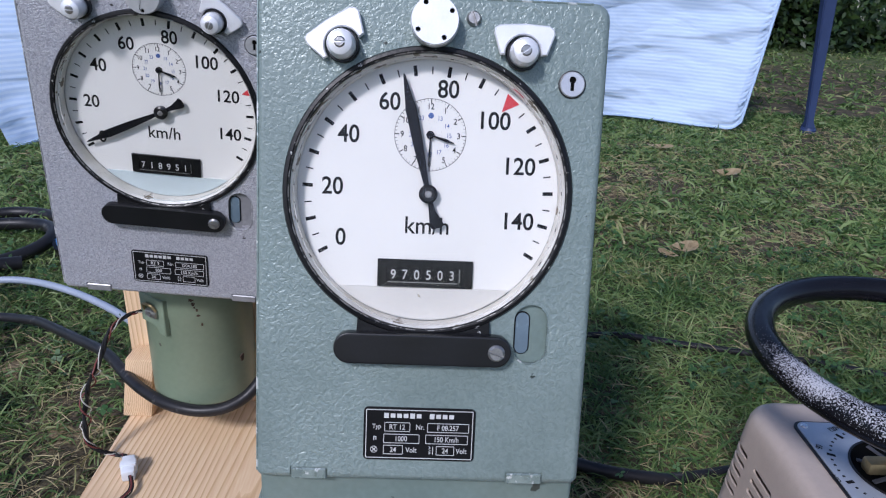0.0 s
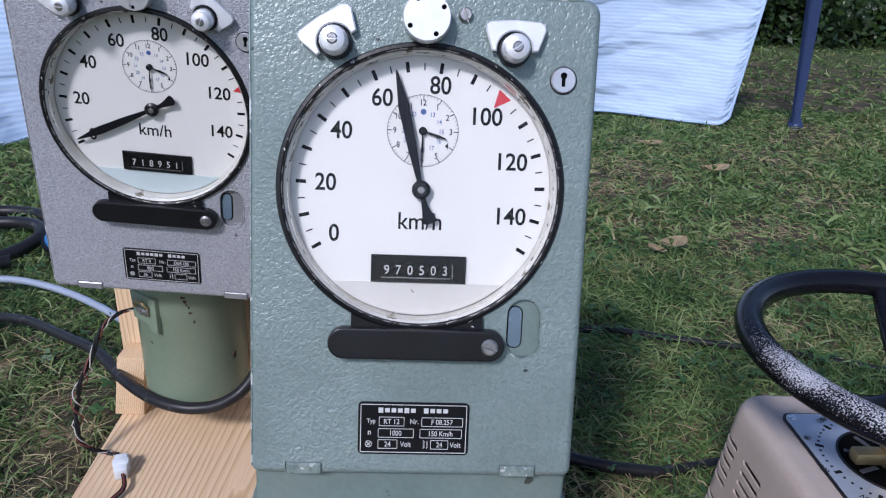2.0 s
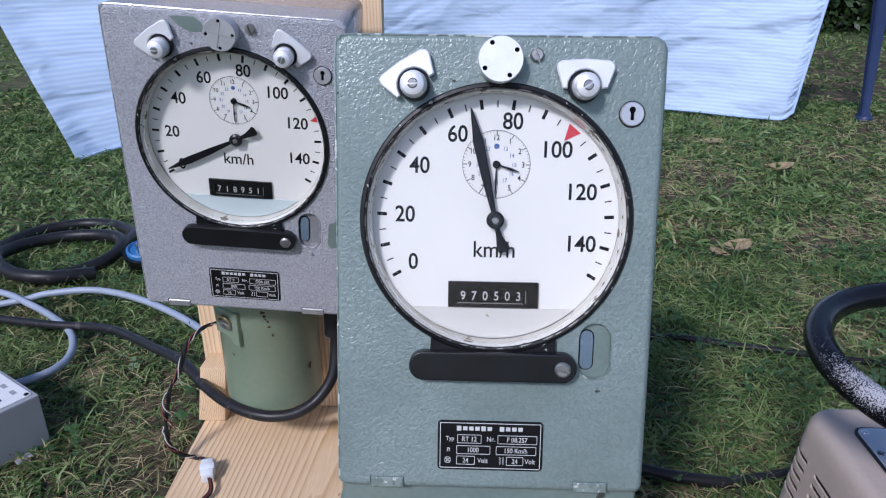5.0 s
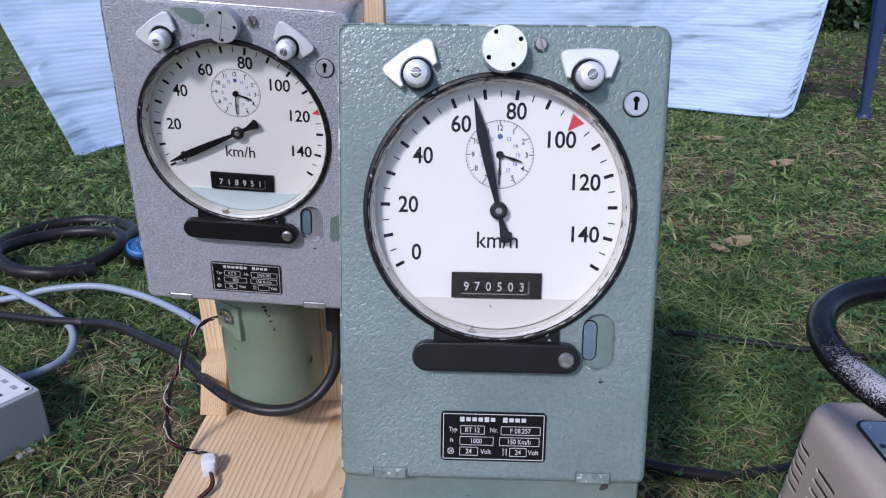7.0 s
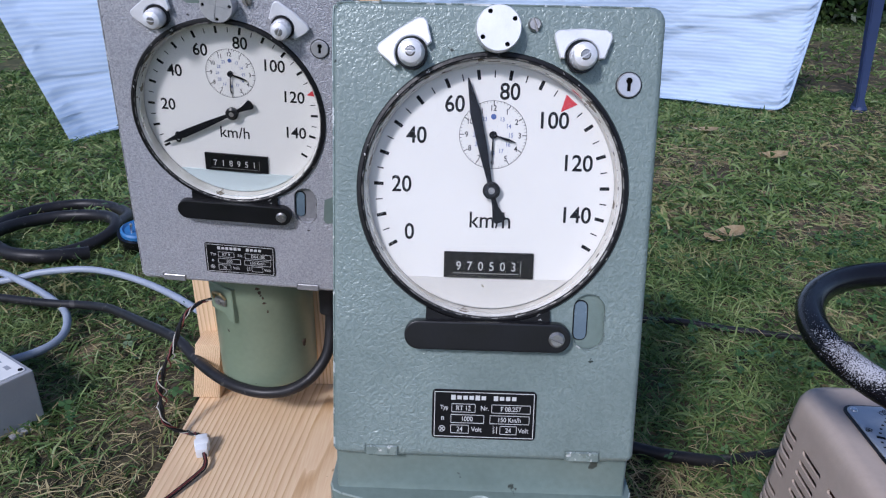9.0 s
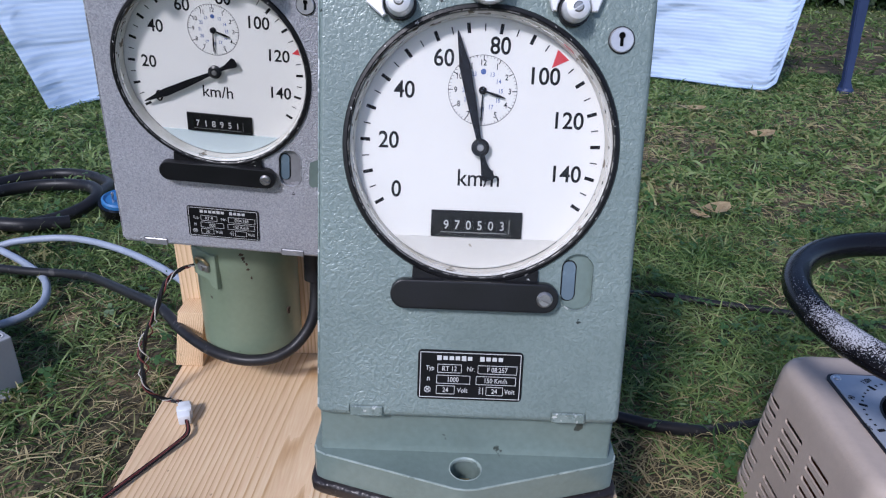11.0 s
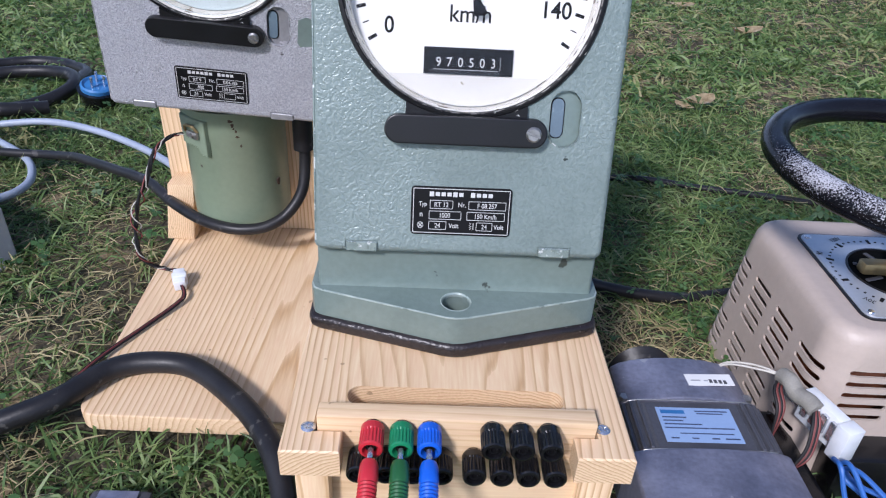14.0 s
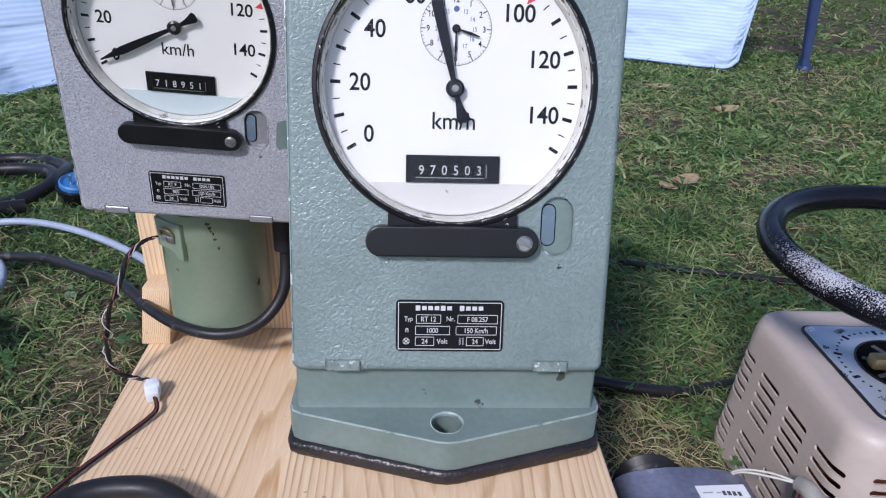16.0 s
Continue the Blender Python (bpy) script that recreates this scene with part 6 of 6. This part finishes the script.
cable("black_cable", [(-0.781 + 0.0, 0.93, 0.03), (-0.80, 1.02, 0.02), (-0.88, 1.085, 0.015), (-0.97, 1.09, 0.014), (-1.05, 1.02, 0.014), (-1.06, 0.90, 0.014), (-0.98, 0.81, 0.014), (-0.87, 0.79, 0.014),
                      (-0.80, 0.84, 0.02), (-0.775, 0.90, 0.030), (-0.80, 0.955, 0.034), (-0.86, 0.985, 0.030), (-0.94, 0.975, 0.028), (-1.00, 0.92, 0.030), (-1.01, 0.84, 0.034), (-0.93, 0.765, 0.034), (-0.85, 0.755, 0.03),
                      (-0.78, 0.80, 0.02)], 0.0135, RUBBER, "coil of thick black rubber cable on the grass")
cable("grey_cable", [(-1.15, 0.63, 0.008), (-0.96, 0.650, 0.012), (-0.86, 0.672, 0.02), (-0.806, 0.681, 0.032), (-0.711, 0.690, 0.036), (-0.59, 0.644, 0.034), (-0.458, 0.550, 0.03), (-0.40, 0.47, 0.02), (-0.36, 0.43, 0.01)], 0.0063,
      GREY_CABLE, "pale grey cable running over the grass")
cable("grey_cable", [(-1.10, 0.74, 0.022), (-0.92, 0.70, 0.024), (-0.82, 0.645, 0.026), (-0.74, 0.590, 0.026), (-0.690, 0.545, 0.025), (-0.660, 0.490, 0.024), (-0.656, 0.445, 0.025), (-0.672, 0.410, 0.027), (-0.70, 0.385, 0.028)],
      0.0063, GREY_CABLE, "pale grey cable bent into the grey box")
cable("black_cable", [(0.10, 0.26, 0.05), (0.18, 0.256, 0.026), (0.24, 0.245, 0.017), (0.30, 0.242, 0.011), (0.345, 0.252, 0.004), (0.45, 0.28, 0.002)], 0.0082, RUBBER, "black rubber cable leading away behind the stand")
cable("black_cable", [(0.28, 0.61, 0.006), (0.36, 0.600, 0.013), (0.46, 0.585, 0.008), (0.56, 0.562, 0.009), (0.68, 0.54, 0.005), (0.80, 0.50, 0.004)], 0.006, RUBBER, "thin black cable half hidden in the grass")


def harness():
    ob = thing("wire_harness", pose(-0.335, 0.215, 0.03), "twisted thin wires ending in a white nylon plug", "wires")
    build_frame(ob, Matrix())
    run = [(-0.322, 0.276, 0.206), (-0.336, 0.258, 0.207), (-0.350, 0.246, 0.193), (-0.362, 0.235, 0.160), (-0.378, 0.232, 0.125), (-0.383, 0.228, 0.095), (-0.382, 0.220, 0.065), (-0.371, 0.224, 0.046),
           (-0.356, 0.228, 0.038), (-0.342, 0.222, 0.040), (-0.336, 0.212, 0.041)]
    line = spline(run, 10)
    for k, (mtl, rr) in enumerate(((WIRE_BLACK, 0.0017), (WIRE_BLACK, 0.0017), (WIRE_RED, 0.0009), (WIRE_WHITE, 0.0007))):
        loose = 1.0 if k < 2 else 1.5
        pts = []
        for i, p in enumerate(line):
            wide = 0.0018 * loose * (1.0 + (1.3 if k >= 2 and 32 < i < 56 else 0.0))
            pts.append(p + Vector((math.cos(i * 0.42 + k * 1.7), math.sin(i * 0.42 + k * 1.7), 0)) * wide)
        part("wire", tube(pts, rr, 7, 0), mtl, ob)
    part("plug", turned(pose(-0.330, 0.202, 0.041, 8, 0, 18), box(-0.0072, 0.0072, -0.0135, 0.0135, -0.0078, 0.0070, 0.002)), NYLON, ob, "white nylon plug")
    part("plug_collar", turned(pose(-0.330, 0.202, 0.041, 8, 0, 18), box(-0.0088, 0.0088, -0.004, 0.006, -0.0088, 0.0082, 0.002)), NYLON, ob)
    out = [(-0.325, 0.190, 0.040), (-0.318, 0.174, 0.038), (-0.322, 0.160, 0.036), (-0.345, 0.118, 0.034), (-0.372, 0.064, 0.035), (-0.395, 0.018, 0.030), (-0.43, -0.03, 0.02), (-0.50, -0.07, 0.008)]
    for k, mtl in enumerate((WIRE_BLACK, WIRE_RED, WIRE_BLACK)):
        part("wire", tube([(x + 0.0020 * k, y - 0.001 * k, z + 0.0008 * (k % 2)) for x, y, z in out], 0.0011, 7), mtl, ob)


harness()


def control_box():
    yaw = math.degrees(math.atan2(0.061, -0.096)) - 180
    m = pose(-0.585, 0.293, 0, 0, 0, yaw)
    ob = thing("control_box", m, "grey plastic control box with a printed front plate, on the grass", "box")
    build_frame(ob, m)
    H = 0.081
    part("housing", box(-0.20, 0.0, -0.16, 0.0, 0.002, H, 0.003, 2), BOX_GREY, ob)
    plate = part("front_plate", slab(rounded(-0.19, -0.006, -0.150, -0.006, 0.004), H, H + 0.0015), PAPER, ob, "pale printed front plate")
    part("print_bar", slab(rounded(-0.186, -0.022, -0.062, -0.036, 0.001), H + 0.0015, H + 0.0018), mat("dark_blue_print", (0.05, 0.07, 0.12), None, 40, 0.4), plate, smooth=False)
    for x in (-0.03, -0.055, -0.08, -0.105):
        part("print_bar", slab(rounded(x - 0.006, x + 0.006, -0.022, -0.016, 0.0005), H + 0.0015, H + 0.0018), BOX_GREY, plate, smooth=False)
    for x, y in ((-0.011, -0.011), (-0.011, -0.145), (-0.185, -0.011)):
        part("screw", turned(TO_UP, lathe([(0, H + 0.0025), (0.003, H + 0.0025), (0.003, H), (0, H)], x, -y, 14)), PRINT, ob)
    part("foot", box(-0.012, 0.012, -0.05, -0.02, 0.0, 0.006, 0.002), BOX_GREY, ob)
    part("cable_gland", turned(pose(-0.085, 0.0, 0.03), lathe([(0, 0.012), (0.011, 0.012), (0.012, 0.004), (0.012, -0.002), (0, -0.002)], n=18)), BOX_GREY, ob)


control_box()


def round_plug():
    m = pose(-0.705, 0.865, 0.012, 12, 8, 0)
    ob = thing("power_plug", m, "black round cable plug with a blue cap, on the grass", "plug")
    build_frame(ob, m)
    part("shell", turned(TO_UP, lathe([(0, -0.01), (0.028, -0.01), (0.036, 0.0), (0.040, 0.028), (0.041, 0.034), (0, 0.034)], 0, 0, 32)), KNOB_BLACK, ob)
    part("cap", turned(TO_UP, lathe([(0, 0.0345), (0.034, 0.0345), (0.034, 0.042), (0.030, 0.045), (0.026, 0.040), (0, 0.040)], 0, 0, 32)), BLUE_CAP, ob)
    for k in range(3):
        a = 2.1 * k
        part("pin", turned(TO_UP, lathe([(0, 0.040), (0.003, 0.040), (0.003, 0.062), (0, 0.064)], 0.013 * math.cos(a), 0.013 * math.sin(a), 10)), CHROME, ob)


round_plug()


def metal_bracket():
    ob = thing("metal_bracket", pose(-0.285, -0.125, 0), "dark metal bracket lying in the grass", "bracket")
    build_frame(ob, Matrix())
    part("body", box(-0.312, -0.258, -0.165, -0.104, 0.002, 0.030, 0.005), LAMINATE, ob)
    part("strap", box(-0.303, -0.268, -0.160, -0.108, 0.0301, 0.033, 0.001), CAST, ob)


metal_bracket()
